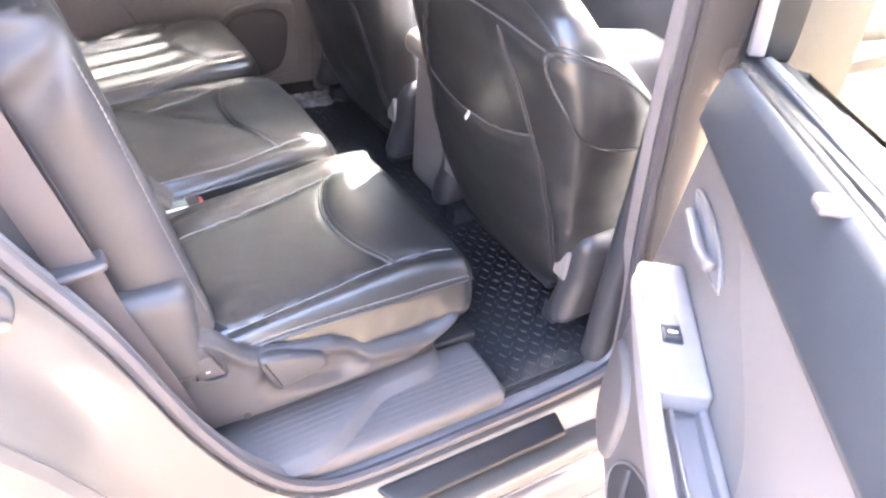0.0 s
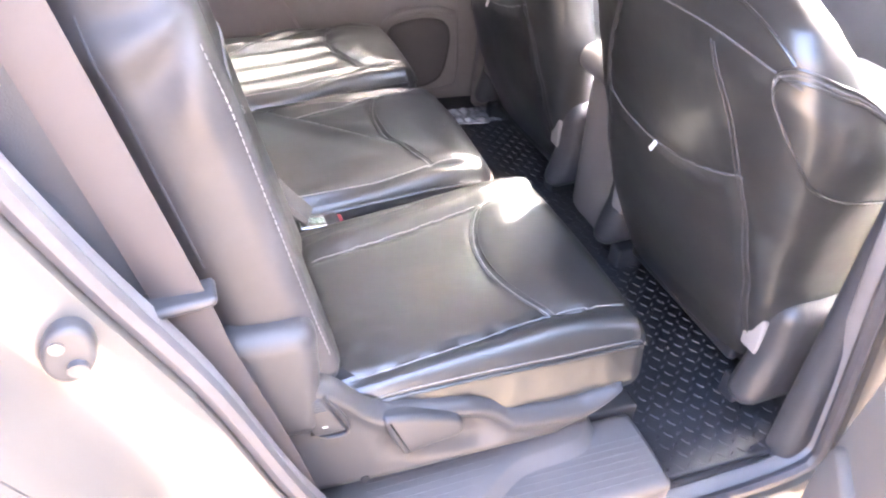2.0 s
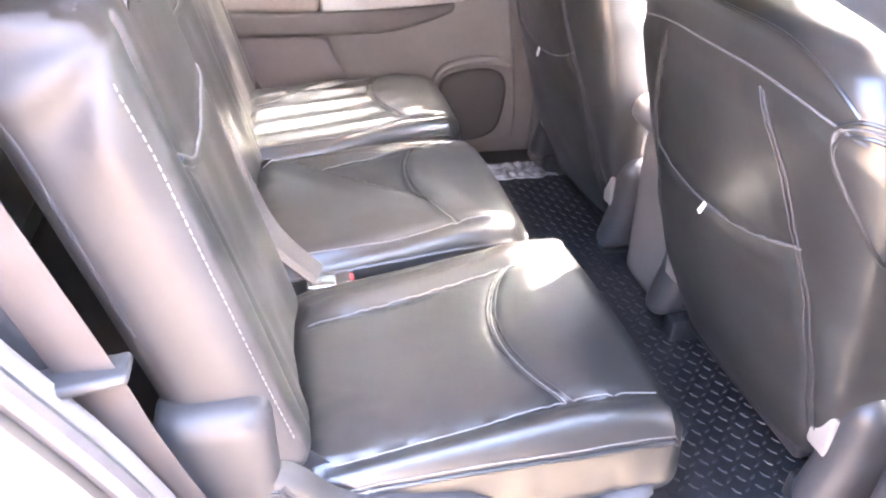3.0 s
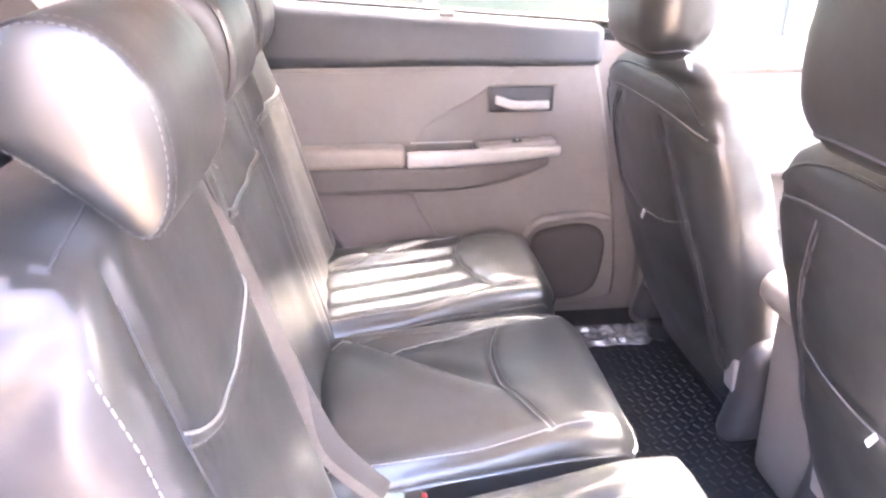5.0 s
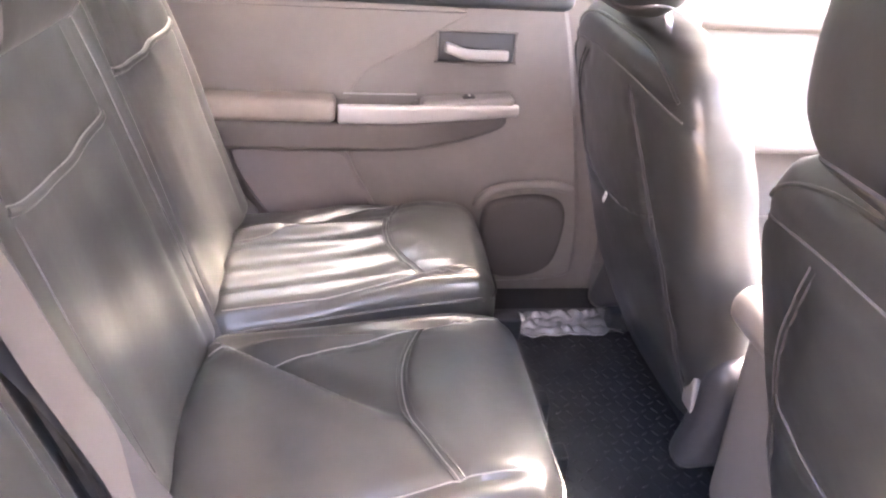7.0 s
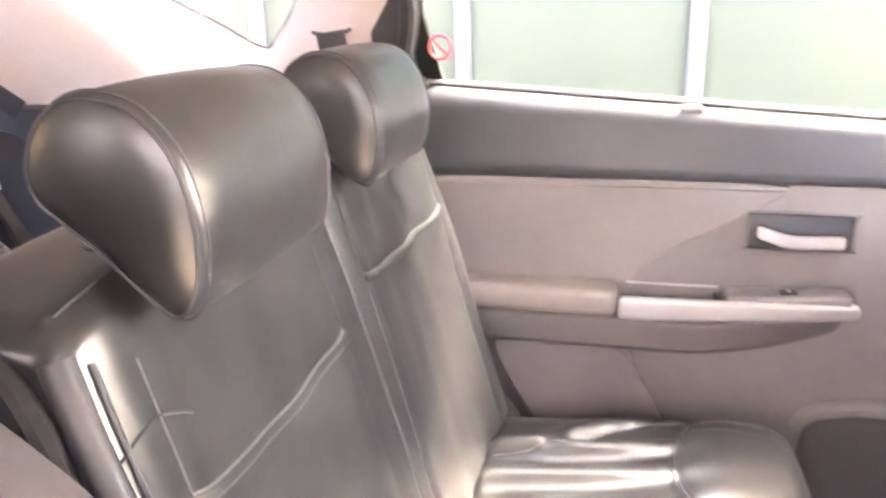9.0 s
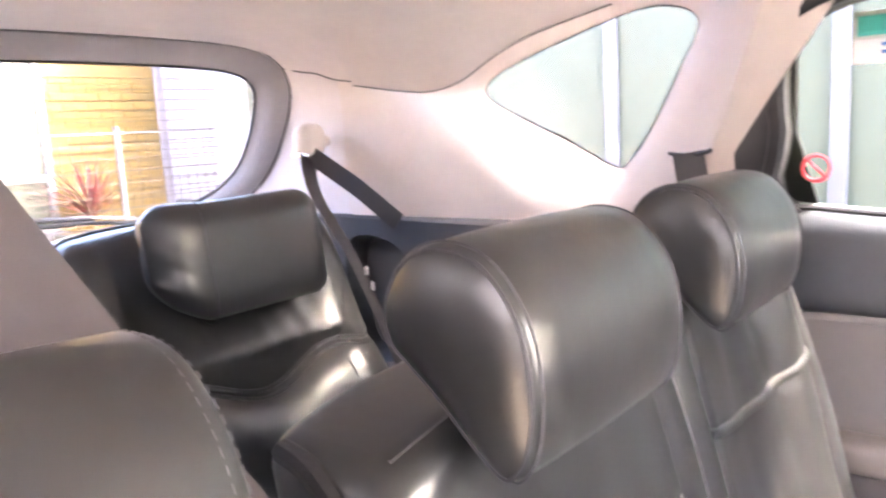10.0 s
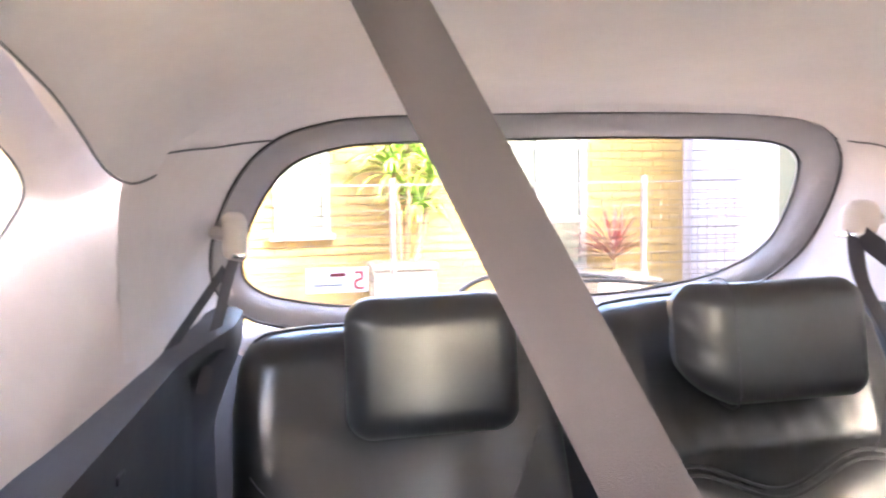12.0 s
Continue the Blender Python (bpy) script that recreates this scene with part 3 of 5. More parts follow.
door_face = part("door_4", block(0.790, 1.95, -0.850, -0.795, 0.40, 1.075, 0.020, 0.2), PAINT, None, "closed white front car door", kind="structure")
part("belt_seal", block(0.79, 1.95, -0.846, -0.800, 1.070, 1.096, 0.006, 0.2), RUBBER, door_face)
part("pillar_cover", block(0.700, 0.885, -0.862, -0.848, 1.02, 1.50, 0.005, 0.2, lambda v: V(v.x - 0.05 * (v.z - 1.02), v.y + 0.12 * max(0, v.z - 1.2), v.z)), RUBBER, door_face, "black pillar cover behind the front window")
part("window_pane", block(0.885, 1.9, -0.842, -0.838, 1.08, 1.47, 0.001, fn=lambda v: V(v.x, v.y + 0.12 * max(0, v.z - 1.2), min(v.z, 1.47 - 0.5 * max(0, v.x - 1.25)))), GLASS_SMOKE, door_face).visible_shadow = False
dash = part("dashboard", block(1.50, 2.15, -0.70, 0.70, 0.55, 1.03, 0.07, 0.08, lambda v: v + V(0.05 * math.sin(v.z * 6), 0, 0.03 * bell(v.y + 0.38, 0.2))), PLASTIC, None, "dark grey moulded dashboard", kind="structure")
part("firewall", block(1.95, 2.0, -0.72, 0.72, 0.3, 0.98, 0.01), PLASTIC_DARK, dash)
screen = part("windscreen", block(1.02, 2.12, -0.64, 0.64, 1.04, 1.045, 0.001, 0.2, lambda v: V(v.x, v.y * (1 + 0.1 * (v.x - 1.02)), v.z + 0.50 * (2.12 - v.x) / 1.1)), GLASS, None, "windscreen glass", kind="structure")
screen.visible_shadow = False


# ---- rear doors: the same door, shut on one side, open on the other ----
HINGE, SWING = V(0.737, -0.796, 0), radians(53.5)


def shut(v):
    return v + V(0.012, 0, 0)


def ajar(v):
    d = V(v.x + 0.012, -v.y, v.z) - HINGE
    c, s = math.cos(SWING), math.sin(SWING)
    return HINGE + V(c * d.x - s * d.y, s * d.x + c * d.y, d.z)


def rear_door(name, fn, label):
    flipped = fn is ajar
    base = fn(V(0.70, 0.74, 0.42))
    door = thing(name, base, label, "car door", kind="structure")

    def add(n, shape, mat, parent=door, tag=""):
        vs, fs = shape
        return part(n, ([fn(v) for v in vs], [f[::-1] for f in fs] if flipped else fs), mat, parent, tag)
    outer = smooth_loop([(0.715, 0.44), (0.70, 0.405), (0.40, 0.40), (0.16, 0.41), (0.08, 0.455), (-0.04, 0.55), (-0.12, 0.69), (-0.19, 0.85), (-0.24, 1.0), (-0.285, 1.17), (-0.26, 1.195), (0.2, 1.16), (0.60, 1.12), (0.635, 1.09), (0.685, 0.8)])
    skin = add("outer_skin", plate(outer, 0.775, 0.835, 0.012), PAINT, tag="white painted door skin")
    card_line = smooth_loop([(0.645, 0.50), (0.61, 0.455), (0.40, 0.445), (0.18, 0.455), (0.06, 0.50), (-0.02, 0.60), (-0.10, 0.74), (-0.16, 0.90), (-0.21, 1.04), (-0.21, 1.085), (0.0, 1.09), (0.3, 1.09), (0.52, 1.085), (0.555, 1.06), (0.602, 0.85), (0.635, 0.65)])
    card = add("door_card", plate(card_line, 0.776, 0.712, 0.010), DOOR_CARD)

    def ledge_bend(v):
        top = (1.135 if flipped else 1.148) + 0.062 * (0.62 - v.x) / 0.82
        f = (v.z - 1.062) / (1.17 - 1.062)
        return V(v.x, v.y + 0.016 * f * f, 1.062 + (top - 1.062) * f)
    add("upper_ledge", block(-0.235, 0.565, 0.694, 0.716 if flipped else 0.776, 1.062, 1.17, 0.011 if flipped else 0.024, 0.05, ledge_bend, 3), DOOR_LEDGE, tag="dark slate padded upper door trim")
    if flipped:
        shelf_z = lambda v: V(v.x, v.y, v.z + 0.062 * (0.62 - v.x) / 0.82)
        add("inner_seal", block(-0.235, 0.575, 0.716, 0.731, 1.06, 1.132, 0.005, 0.1, shelf_z), RUBBER)
        add("window_ledge", block(-0.235, 0.595, 0.731, 0.748, 1.06, 1.134, 0.003, 0.1, shelf_z), PAINT, tag="white painted metal edge below the window")
        add("glass_lip", merge(block(-0.235, 0.60, 0.748, 0.754, 1.06, 1.128, 0.002, 0.1, shelf_z), block(-0.235, 0.60, 0.754, 0.7605, 1.06, 1.140, 0.002, 0.1, shelf_z)), SEAL, tag="grey ribbed rubber lip along the glass")
        add("glass_channel", block(0.590, 0.604, 0.738, 0.758, 1.145, 1.49, 0.003, 0.1, lambda v: V(v.x - 0.10 * max(0, v.z - 1.40) , v.y - 0.16 * max(0, v.z - 1.2), v.z)), PLASTIC_GREY)
    add("belt_seal", tube([V(x, 0.752, (1.120 if flipped else 1.150) + 0.062 * (0.62 - x) / 0.82) for x in (-0.24, 0.0, 0.3, 0.60)], 0.006, 6), RUBBER)
    add("belt_moulding", tube([V(x, 0.775, (1.130 if flipped else 1.146) + 0.062 * (0.62 - x) / 0.82) for x in (-0.25, 0.0, 0.3, 0.62)], 0.010, 8), SILVER)
    if flipped:
        add("shade_hook", block(0.188, 0.212, 0.690, 0.736, 1.162, 1.172, 0.004, 0.006, lambda v: v + V(0, 0, -0.012 * bell(v.y - 0.732, 0.012))), PLASTIC_GREY)
    else:
        add("shade_hook", block(0.185, 0.222, 0.715, 0.757, 1.166, 1.182, 0.006, 0.01), PLASTIC_GREY)
    # arm rest: shelf, pad, silver strip
    def shelf(v):
        taper = max(0, (v.x - 0.18) / 0.27)
        return V(v.x, 0.715 - (0.715 - v.y) * (1 - 0.75 * taper ** 2), v.z + 0.045 * taper ** 2 * (1 if v.z < 0.82 else 0.15))
    arm = add("armrest", block(-0.16, 0.45, 0.655, 0.715, 0.785, 0.848, 0.014, 0.03, shelf, 3), ARM_SHELF, tag="dark taupe arm rest below a silver strip")
    add("arm_pad", block(-0.16, 0.104, 0.648, 0.712, 0.846, 0.893, 0.014, 0.04), ARM_PAD, arm, "taupe padded arm rest top")

    def strip(v):
        t = max(0, min(1, (v.x - 0.106) / 0.36))
        return V(v.x, v.y + 0.013 * t ** 2 - (0.012 if flipped else 0), v.z + (0.020 * t * t if v.z < 0.862 else 0.004 * t))
    add("grip_strip", block(0.106, 0.466, 0.646, 0.664, 0.846, 0.884, 0.007, 0.02, strip, 3), SILVER, arm, "bright silver grip strip")
    add("switch_bezel", block(0.252 if flipped else 0.27, 0.472 if flipped else 0.455, 0.650 if flipped else 0.662, 0.712, 0.856, 0.890, 0.008, 0.03, lambda v: V(v.x, v.y, v.z + 0.012 * max(0, (v.x - 0.27) / 0.18))), BEZEL, arm)
    cup = add("grab_cup", merge(block(0.112, 0.266, 0.668, 0.6735, 0.80, 0.862, 0.002, 0.03), block(0.112, 0.266, 0.700, 0.712, 0.80, 0.868, 0.004, 0.03), block(0.258, 0.268, 0.668, 0.712, 0.80, 0.880, 0.003, 0.03), block(0.110, 0.266, 0.668, 0.712, 0.842, 0.8505, 0.002, 0.03)), PLASTIC_GREY if flipped else DOOR_LEDGE, arm, "moulded pull cup")
    if not flipped:
        add("cup_edge", tube([V(0.118, 0.700, 0.893), V(0.20, 0.700, 0.893), V(0.262, 0.700, 0.894)], 0.0022, 6), SILVER, cup)
    x0, y0 = (0.324, 0.663) if flipped else (0.352, 0.671)
    sw = add("window_switch", block(x0, x0 + 0.054, y0, y0 + 0.025, 0.888, 0.8965, 0.003, 0.02), PLASTIC_DARK, arm)
    add("switch_key", block(x0 + 0.004, x0 + 0.025, y0 + 0.003, y0 + 0.022, 0.892, 0.900, 0.002, 0.02), PLASTIC, sw)
    add("switch_recess", block(x0 + 0.029, x0 + 0.052, y0 + 0.002, y0 + 0.023, 0.893, 0.8972, 0.001, 0.02), PLASTIC_GREY, sw)
    add("switch_mark", block(x0 + 0.012, x0 + 0.016, y0 + 0.007, y0 + 0.018, 0.898, 0.9005, 0.0004, 0.02), STICKER, sw)
    # handle in its bowl
    def seen(v):
        return V(0.345 + (v.x - 0.300) * 1.05, v.y + 0.003, 0.962 + (v.z - 0.962) * 0.66) if flipped else v
    lens = smooth_loop([(0.340, 0.962), (0.375, 0.956), (0.44, 0.960), (0.512, 0.988), (0.475, 1.001), (0.40, 0.998), (0.358, 0.982)], 4)
    bowl = add("handle_bowl", soft_plate(lens, 0.7075, 0.716, 0.004) if flipped else block(0.300, 0.452, 0.7035, 0.716, 0.960, 1.020, 0.008, 0.02), BEZEL if flipped else DOOR_LEDGE)
    add("handle", block(0.312, 0.440, 0.690, 0.704, 0.966, 0.988, 0.006, 0.012, lambda v: seen(V(v.x, v.y - 0.006 * bell(v.x - 0.35, 0.05), v.z + 0.014 * bell(v.x - 0.312, 0.03)))), PLASTIC_GREY if flipped else SILVER, bowl, "satin inner door handle")
    rim_line = lens if flipped else smooth_loop([(0.300, 0.966), (0.306, 0.959), (0.446, 0.959), (0.453, 0.966), (0.453, 1.014), (0.446, 1.021), (0.306, 1.021), (0.300, 1.014)], 2)
    add("bowl_rim", tube([V(a, 0.7085 if flipped else 0.7025, b) for a, b in rim_line], 0.003 if flipped else 0.002, 5, True), DOOR_CARD, bowl)
    # padded insert above the arm rest with a sweeping front edge
    insert = [(0.352, 1.060), (0.310, 1.022), (0.262, 0.990), (0.215, 0.965), (0.172, 0.940), (0.146, 0.918), (0.134, 0.896), (0.124, 0.880), (0.05, 0.878), (-0.08, 0.878), (-0.150, 0.880), (-0.168, 0.90), (-0.19, 0.98), (-0.205, 1.04), (-0.19, 1.064), (0.0, 1.068), (0.20, 1.068)]
    add("insert_panel", soft_plate(smooth_loop(insert, 4), 0.7035, 0.714, 0.007), INSERT, card, "paler padded door insert")
    pocket = smooth_loop([(0.112, 0.775), (0.14, 0.73), (0.178, 0.66), (0.20, 0.60), (0.16, 0.53), (0.04, 0.54), (-0.05, 0.64), (-0.11, 0.772), (0.0, 0.778)])
    add("map_pocket", plate(pocket, 0.713, 0.690, 0.007), DOOR_POCKET, card, "paler grey door pocket panel")
    lip = spline([V(0.405, 0.713, 0.645), V(0.43, 0.702, 0.682), V(0.49, 0.695, 0.700), V(0.56, 0.701, 0.700), V(0.612, 0.713, 0.685)], 6)
    hollow = smooth_loop([(0.42, 0.64), (0.47, 0.668), (0.55, 0.674), (0.598, 0.65), (0.608, 0.59), (0.588, 0.50), (0.53, 0.468), (0.455, 0.472), (0.42, 0.54)])
    if flipped:
        hollow = smooth_loop([(0.455, 0.500), (0.440, 0.535), (0.400, 0.585), (0.355, 0.622), (0.300, 0.648), (0.262, 0.60), (0.262, 0.50), (0.31, 0.462), (0.40, 0.456), (0.446, 0.468)])
        pit = add("bottle_pocket", plate(hollow, 0.714, 0.7095, 0.002), LOWER_TRIM, card, "dark moulded bottle pocket")
        add("pocket_lip", tube([V(a, 0.7105, b) for a, b in hollow], 0.0035, 6, True), DOOR_CARD, pit)
        add("pocket_web", tube(spline([V(0.385, 0.709, 0.590), V(0.372, 0.706, 0.57), V(0.366, 0.706, 0.53), V(0.362, 0.709, 0.475)], 5), 0.006, 8), LOWER_TRIM, pit)
        bulge = smooth_loop([(0.612, 0.640), (0.560, 0.652), (0.515, 0.645), (0.482, 0.618), (0.472, 0.57), (0.478, 0.51), (0.505, 0.468), (0.56, 0.464), (0.605, 0.485), (0.622, 0.55)])
        add("lower_bulge", soft_plate(bulge, 0.699, 0.714, 0.012, 5), DOOR_CARD, card)
    else:
        add("pocket_brow", tube(lip, 0.011, 10), DOOR_CARD, card)
        add("speaker_cover", soft_plate(hollow, 0.699, 0.716, 0.015, 5), GRILLE, card, "dark domed speaker cover")
    # window
    hole = smooth_loop([(-0.215, 1.205), (0.2, 1.170), (0.585, 1.138), (0.612, 1.16), (0.606, 1.40), (0.585, 1.485), (0.45, 1.512), (0.15, 1.516), (-0.07, 1.512), (-0.19, 1.495), (-0.236, 1.445), (-0.240, 1.33)])
    tilt = lambda y, z: y - 0.16 * max(0, z - 1.2)
    rings = [[V(a, tilt(y, b), b) for a, b in outset(hole, d)] for d, y in ((0.0, 0.762), (0.0, 0.742), (0.008, 0.738), (0.024, 0.742), (0.030, 0.760), (0.030, 0.80), (0.0, 0.80), (0.0, 0.762))]
    frame_ob = add("window_frame", loft(rings, True, False), RUBBER, tag="black door window frame")
    sail = [(-0.20, 1.19), (-0.235, 1.33), (-0.232, 1.44), (-0.19, 1.50), (-0.26, 1.50), (-0.36, 1.32), (-0.35, 1.18)]
    vs, fs = plate(sail, 0.778, 0.790, 0.003)
    add("sail_panel", ([V(v.x, tilt(v.y, v.z), v.z) for v in vs], fs), RUBBER, frame_ob)
    rings = [[V(a, tilt(y, b), b) for a, b in outset(hole, 0.004)] for y in (0.760, 0.764)]
    pane = add("window_pane", loft(rings), GLASS_DOOR, frame_ob)
    pane.visible_shadow = False
    return door


rear_door("door_1", ajar, "open white rear car door with grey inner trim")
rear_door("door_2", shut, "shut rear car door with taupe trim and silver grip")


# ---- seats ----
def gathers(v, amount):
    """Small folds where stretched leather is sewn."""
    return amount * (noise.noise(v * 14) + 0.5 * noise.noise(V(v.x * 40, v.y * 12, v.z * 12)))


def cushion_fold(kind, X, Y, w):
    """The lie of a loose cover over its cushion: long pleats, a diagonal drape, or nearly smooth."""
    u = X / 0.48 + 0.5
    if kind == "crumpled":
        row = (Y - 0.16 * (X + 0.24) + 0.014 * math.sin(X * 11 + 1) + 0.006 * noise.noise(V(X * 4, Y * 4, 1)) + 0.03) / 0.070
        crest = (0.5 + 0.5 * math.cos(2 * math.pi * row)) ** 1.25
        tall = 0.0120 + 0.005 * math.sin(math.floor(row + 0.5) * 2.4)
        fade = ease(u * 9) * ease((0.84 - u) / 0.55) * ease((w / 2 - 0.05 - abs(Y)) * 30)
        side = 0.0018 * math.sin(2 * math.pi * (abs(Y) * 30 + 0.4 * noise.noise(V(X * 3, Y * 3, 8)))) * ease((abs(Y) - w / 2 + 0.09) * 40)
        return (tall * crest - 0.004) * fade + side * ease(u * 8) * ease((0.95 - u) * 6)
    if kind == "draped":
        d = 0.78 * (Y - 0.13 - 0.02 * math.sin(X * 9)) + 0.625 * (X + 0.2)
        along = ease((0.15 - X) * 4) * ease((X + 0.25) * 14)
        drape = 1.6 * (0.011 * ease((0.02 - d) / 0.05) * bell(d + 0.02, 0.11) + 0.010 * bell(d + 0.012, 0.016) - 0.010 * bell(d - 0.018, 0.018)) * along
        puff = 0.020 * bell(X + 0.20, 0.07) * bell(Y + 0.02, 0.09) - 0.007 * bell(X + 0.11, 0.05) * bell(Y + 0.09, 0.06)
        side = 0.0055 * math.sin(2 * math.pi * (Y * 30 + 0.7 * noise.noise(V(X * 4, Y * 3, 8)) + X * 1.2)) * ease((Y - w / 2 + 0.085) * 40)
        return drape + puff + side * ease(u * 8) * ease((0.92 - u) * 4) + 0.002 * noise.noise(V(X * 8, Y * 14, 5))
    dent = 0.003 * noise.noise(V(X * 9, Y * 9, 7)) - 0.006 * bell(X + 0.05, 0.10) * bell(Y - 0.01, 0.09)
    crease = 0.009 * noise.noise(V(X * 26, Y * 40, 6)) * bell(X + 0.19, 0.05) * bell(Y + 0.15, 0.06)
    nip = -0.007 * bell(X - 0.02 + 0.35 * (Y + w / 2), 0.007) * ease((-Y - w / 2 + 0.075) * 40)
    side = 0.006 * math.sin(2 * math.pi * (Y * 26 + 0.6 * noise.noise(V(X * 4, 2, 8)) - X * 1.5)) * ease((Y - w / 2 + 0.085) * 40)
    return dent + crease + nip + side * ease(u * 8) * ease((0.8 - u) * 4)


# the plan of each cushion: its edges at the back and front, its two seams as (x, y), the ends and depth of the front arc
CUSHIONS = {
    "smooth": ((-0.6275, -0.6275), (-0.258, -0.166), [(-0.03, -0.610), (0.03, -0.605), (0.18, -0.588), (0.304, -0.571), (0.44, -0.580)], [(-0.03, -0.376), (0.15, -0.331), (0.306, -0.287), (0.44, -0.262)], (0.304, 0.306, 0.052)),
    "draped": ((-0.205, -0.155), (0.198, 0.232), [(-0.08, -0.200), (0.169, -0.161), (0.277, -0.132), (0.40, -0.124)], [(-0.08, 0.078), (0.083, 0.104), (0.24, 0.154), (0.40, 0.200)], (0.275, 0.249, 0.046)),
    "crumpled": ((0.2125, 0.300), (0.5975, 0.630), [(-0.08, 0.222), (0.091, 0.257), (0.264, 0.320), (0.40, 0.333)], [(-0.08, 0.440), (0.0, 0.460), (0.131, 0.551), (0.244, 0.600), (0.40, 0.610)], (0.265, 0.247, 0.046)),
}


def second_row_seat(yc, wc, yb, wb, kind, label, cx, bx):
    seat = thing("passenger_seat", (0.2, yc, 0.42), label, "car seat", "second-row seats")
    L, H, R = 0.48, 0.13, 0.043
    half = (L / 2, wc / 2, H / 2)
    mid = V(cx, yc, 0.632)
    edge_a, edge_b, seam_a, seam_b, (end_a, end_b, dip) = CUSHIONS[kind]

    def across(X, y):
        """The cushion's own Y for the world's y at X."""
        u = X / L + 0.5
        a, b = edge_a[0] + (edge_a[1] - edge_a[0]) * u, edge_b[0] + (edge_b[1] - edge_b[0]) * u
        return ((y - a) / (b - a) - 0.5) * wc

    def seam(X, which):
        return across(X, float(np.interp(cx + X, *zip(*which))))

    def arc(Y, X=0.1):
        a, b = seam(X, seam_a), seam(X, seam_b)
        f = (Y - a) / (b - a)
        return end_a + (end_b - end_a) * f - dip * 4 * f * (1 - f) - cx

    def bent(q):
        top = max(0, min(1, (q.z + 0.02) / 0.06))
        u = q.x / L + 0.5
        dz = 0.010 * (1 - (2 * q.y / wc) ** 2) + 0.018 * (u - 0.5) - (0.010 if kind == "crumpled" else 0.02) * max(0, (u - 0.72) / 0.28) ** 2
        sa, sb = seam(q.x, seam_a), seam(q.x, seam_b)
        if abs(q.x) < L / 2 - 0.03:
            groove = ease((0.22 - q.x) * 12)
            dz -= 0.005 * (bell(q.y - sa, 0.009) + bell(q.y - sb, 0.009)) * groove
            if sa < q.y < sb:
                dz -= 0.006 * bell(q.x - arc(q.y), 0.007)
                dz += 0.007 * bell(q.x - arc(q.y) - 0.05, 0.045)
            else:
                out = max(sa - q.y, q.y - sb)
                dz += (0.013 if kind == "smooth" else 0.007) * bell(out - 0.034, 0.026) * ease(u * 5)
        dz += cushion_fold(kind, q.x, q.y, wc) * max(0, min(1, (wc / 2 - 0.03 - abs(q.y)) * 25))
        side = 1 - top
        dy = math.copysign(0.006, q.y) * side * math.cos(q.z * 18) if abs(q.y) > wc / 2 - 0.06 else 0
        dy += gathers(q, 0.006) * side
        a, b = edge_a[0] + (edge_a[1] - edge_a[0]) * u, edge_b[0] + (edge_b[1] - edge_b[0]) * u
        y = a + (b - a) * (q.y / wc + 0.5)
        return V(cx + q.x + gathers(q + V(3, 0, 0), 0.004) * side * (q.x > 0.15), y + dy - 0.02 * math.copysign(1, q.y) * max(0, u - 0.8) * (abs(q.y) > wc / 4), mid.z + q.z + dz * top)
    cushion = part("cushion", pad((L, wc, H), R, 0.0080, bent, 5), LEATHER, seat, "black leather seat cushion cover")

    def top(X, Y, lift=0.0034):
        return bent(rounded(V(X, Y, H / 2), half, R)) + V(0, 0, lift)
    for which in (seam_a, seam_b):
        line_x = [-0.205 + 0.405 * i / 44 for i in range(45)]
        part("seam", tube([top(X, max(-wc / 2 + 0.016, min(wc / 2 - 0.016, seam(X, which)))) for X in line_x], 0.0010, 5), THREAD, cushion)
    for s in (-1, 1):
        pipe = [bent(rounded(V(-0.19 + 0.41 * i / 40, s * wc / 2, 0.030), half, R)) + V(0, s * 0.001, 0) for i in range(41)]
        part("piping", tube(pipe, 0.0030 if s < 0 else 0.0020, 6), LEATHER if s < 0 else THREAD_DARK, cushion)
        if s < 0 and kind == "smooth":
            part("stitching", tube([bent(rounded(V(-0.19 + 0.41 * i / 40, s * wc / 2, 0.037), half, R)) + V(0, -0.001, 0) for i in range(41)], 0.0008, 5), THREAD, cushion)
    ya, yz = seam(end_a - cx, seam_a), seam(end_b - cx, seam_b)
    for off in (-0.006, 0.0, 0.006):
        part("seam", tube([top(arc(ya + (yz - ya) * i / 40) + off, ya + (yz - ya) * i / 40) for i in range(41)], 0.0014 if off else 0.0009, 5), LEATHER if off else THREAD, cushion)
    pipe = [bent(rounded(V(L / 2, -wc / 2 + wc * i / 40, 0.030), half, R)) + V(0.001, 0, 0) for i in range(41)]
    part("piping", tube(pipe, 0.0026, 6), LEATHER, cushion)

    # backrest
    T, B, BR = 0.115, 0.50, 0.036 if kind == "smooth" else 0.022 if kind == "draped" else 0.018
    bhalf = (T / 2, wb / 2, B / 2)
    brim = wb / 2 - 0.055

    def sag(Y):
        if kind == "draped":
            return 0.094 - 0.018 * (1 - (Y / brim) ** 2)
        if kind == "crumpled":
            return 0.112 - 0.018 * (1 - (Y / brim) ** 2)
        return 0.098 - 0.042 * (1 - (Y / brim) ** 2)

    def leaned(q):
        f = q.z / B + 0.5
        front = max(0, q.x / (T / 2))
        dx = front * (0.006 * bell(abs(q.y) - brim * 0.95, 0.05) - 0.010 * (1 - (2 * q.y / wb) ** 2))
        if abs(q.z) < B / 2 - 0.02 and q.x > 0:
            dx -= (0.003 if kind == "draped" and q.y < 0 else 0.005) * bell(abs(q.y) - brim, 0.006)
            if abs(q.y) < brim:
                dx -= 0.005 * bell(q.z - sag(q.y), 0.006)
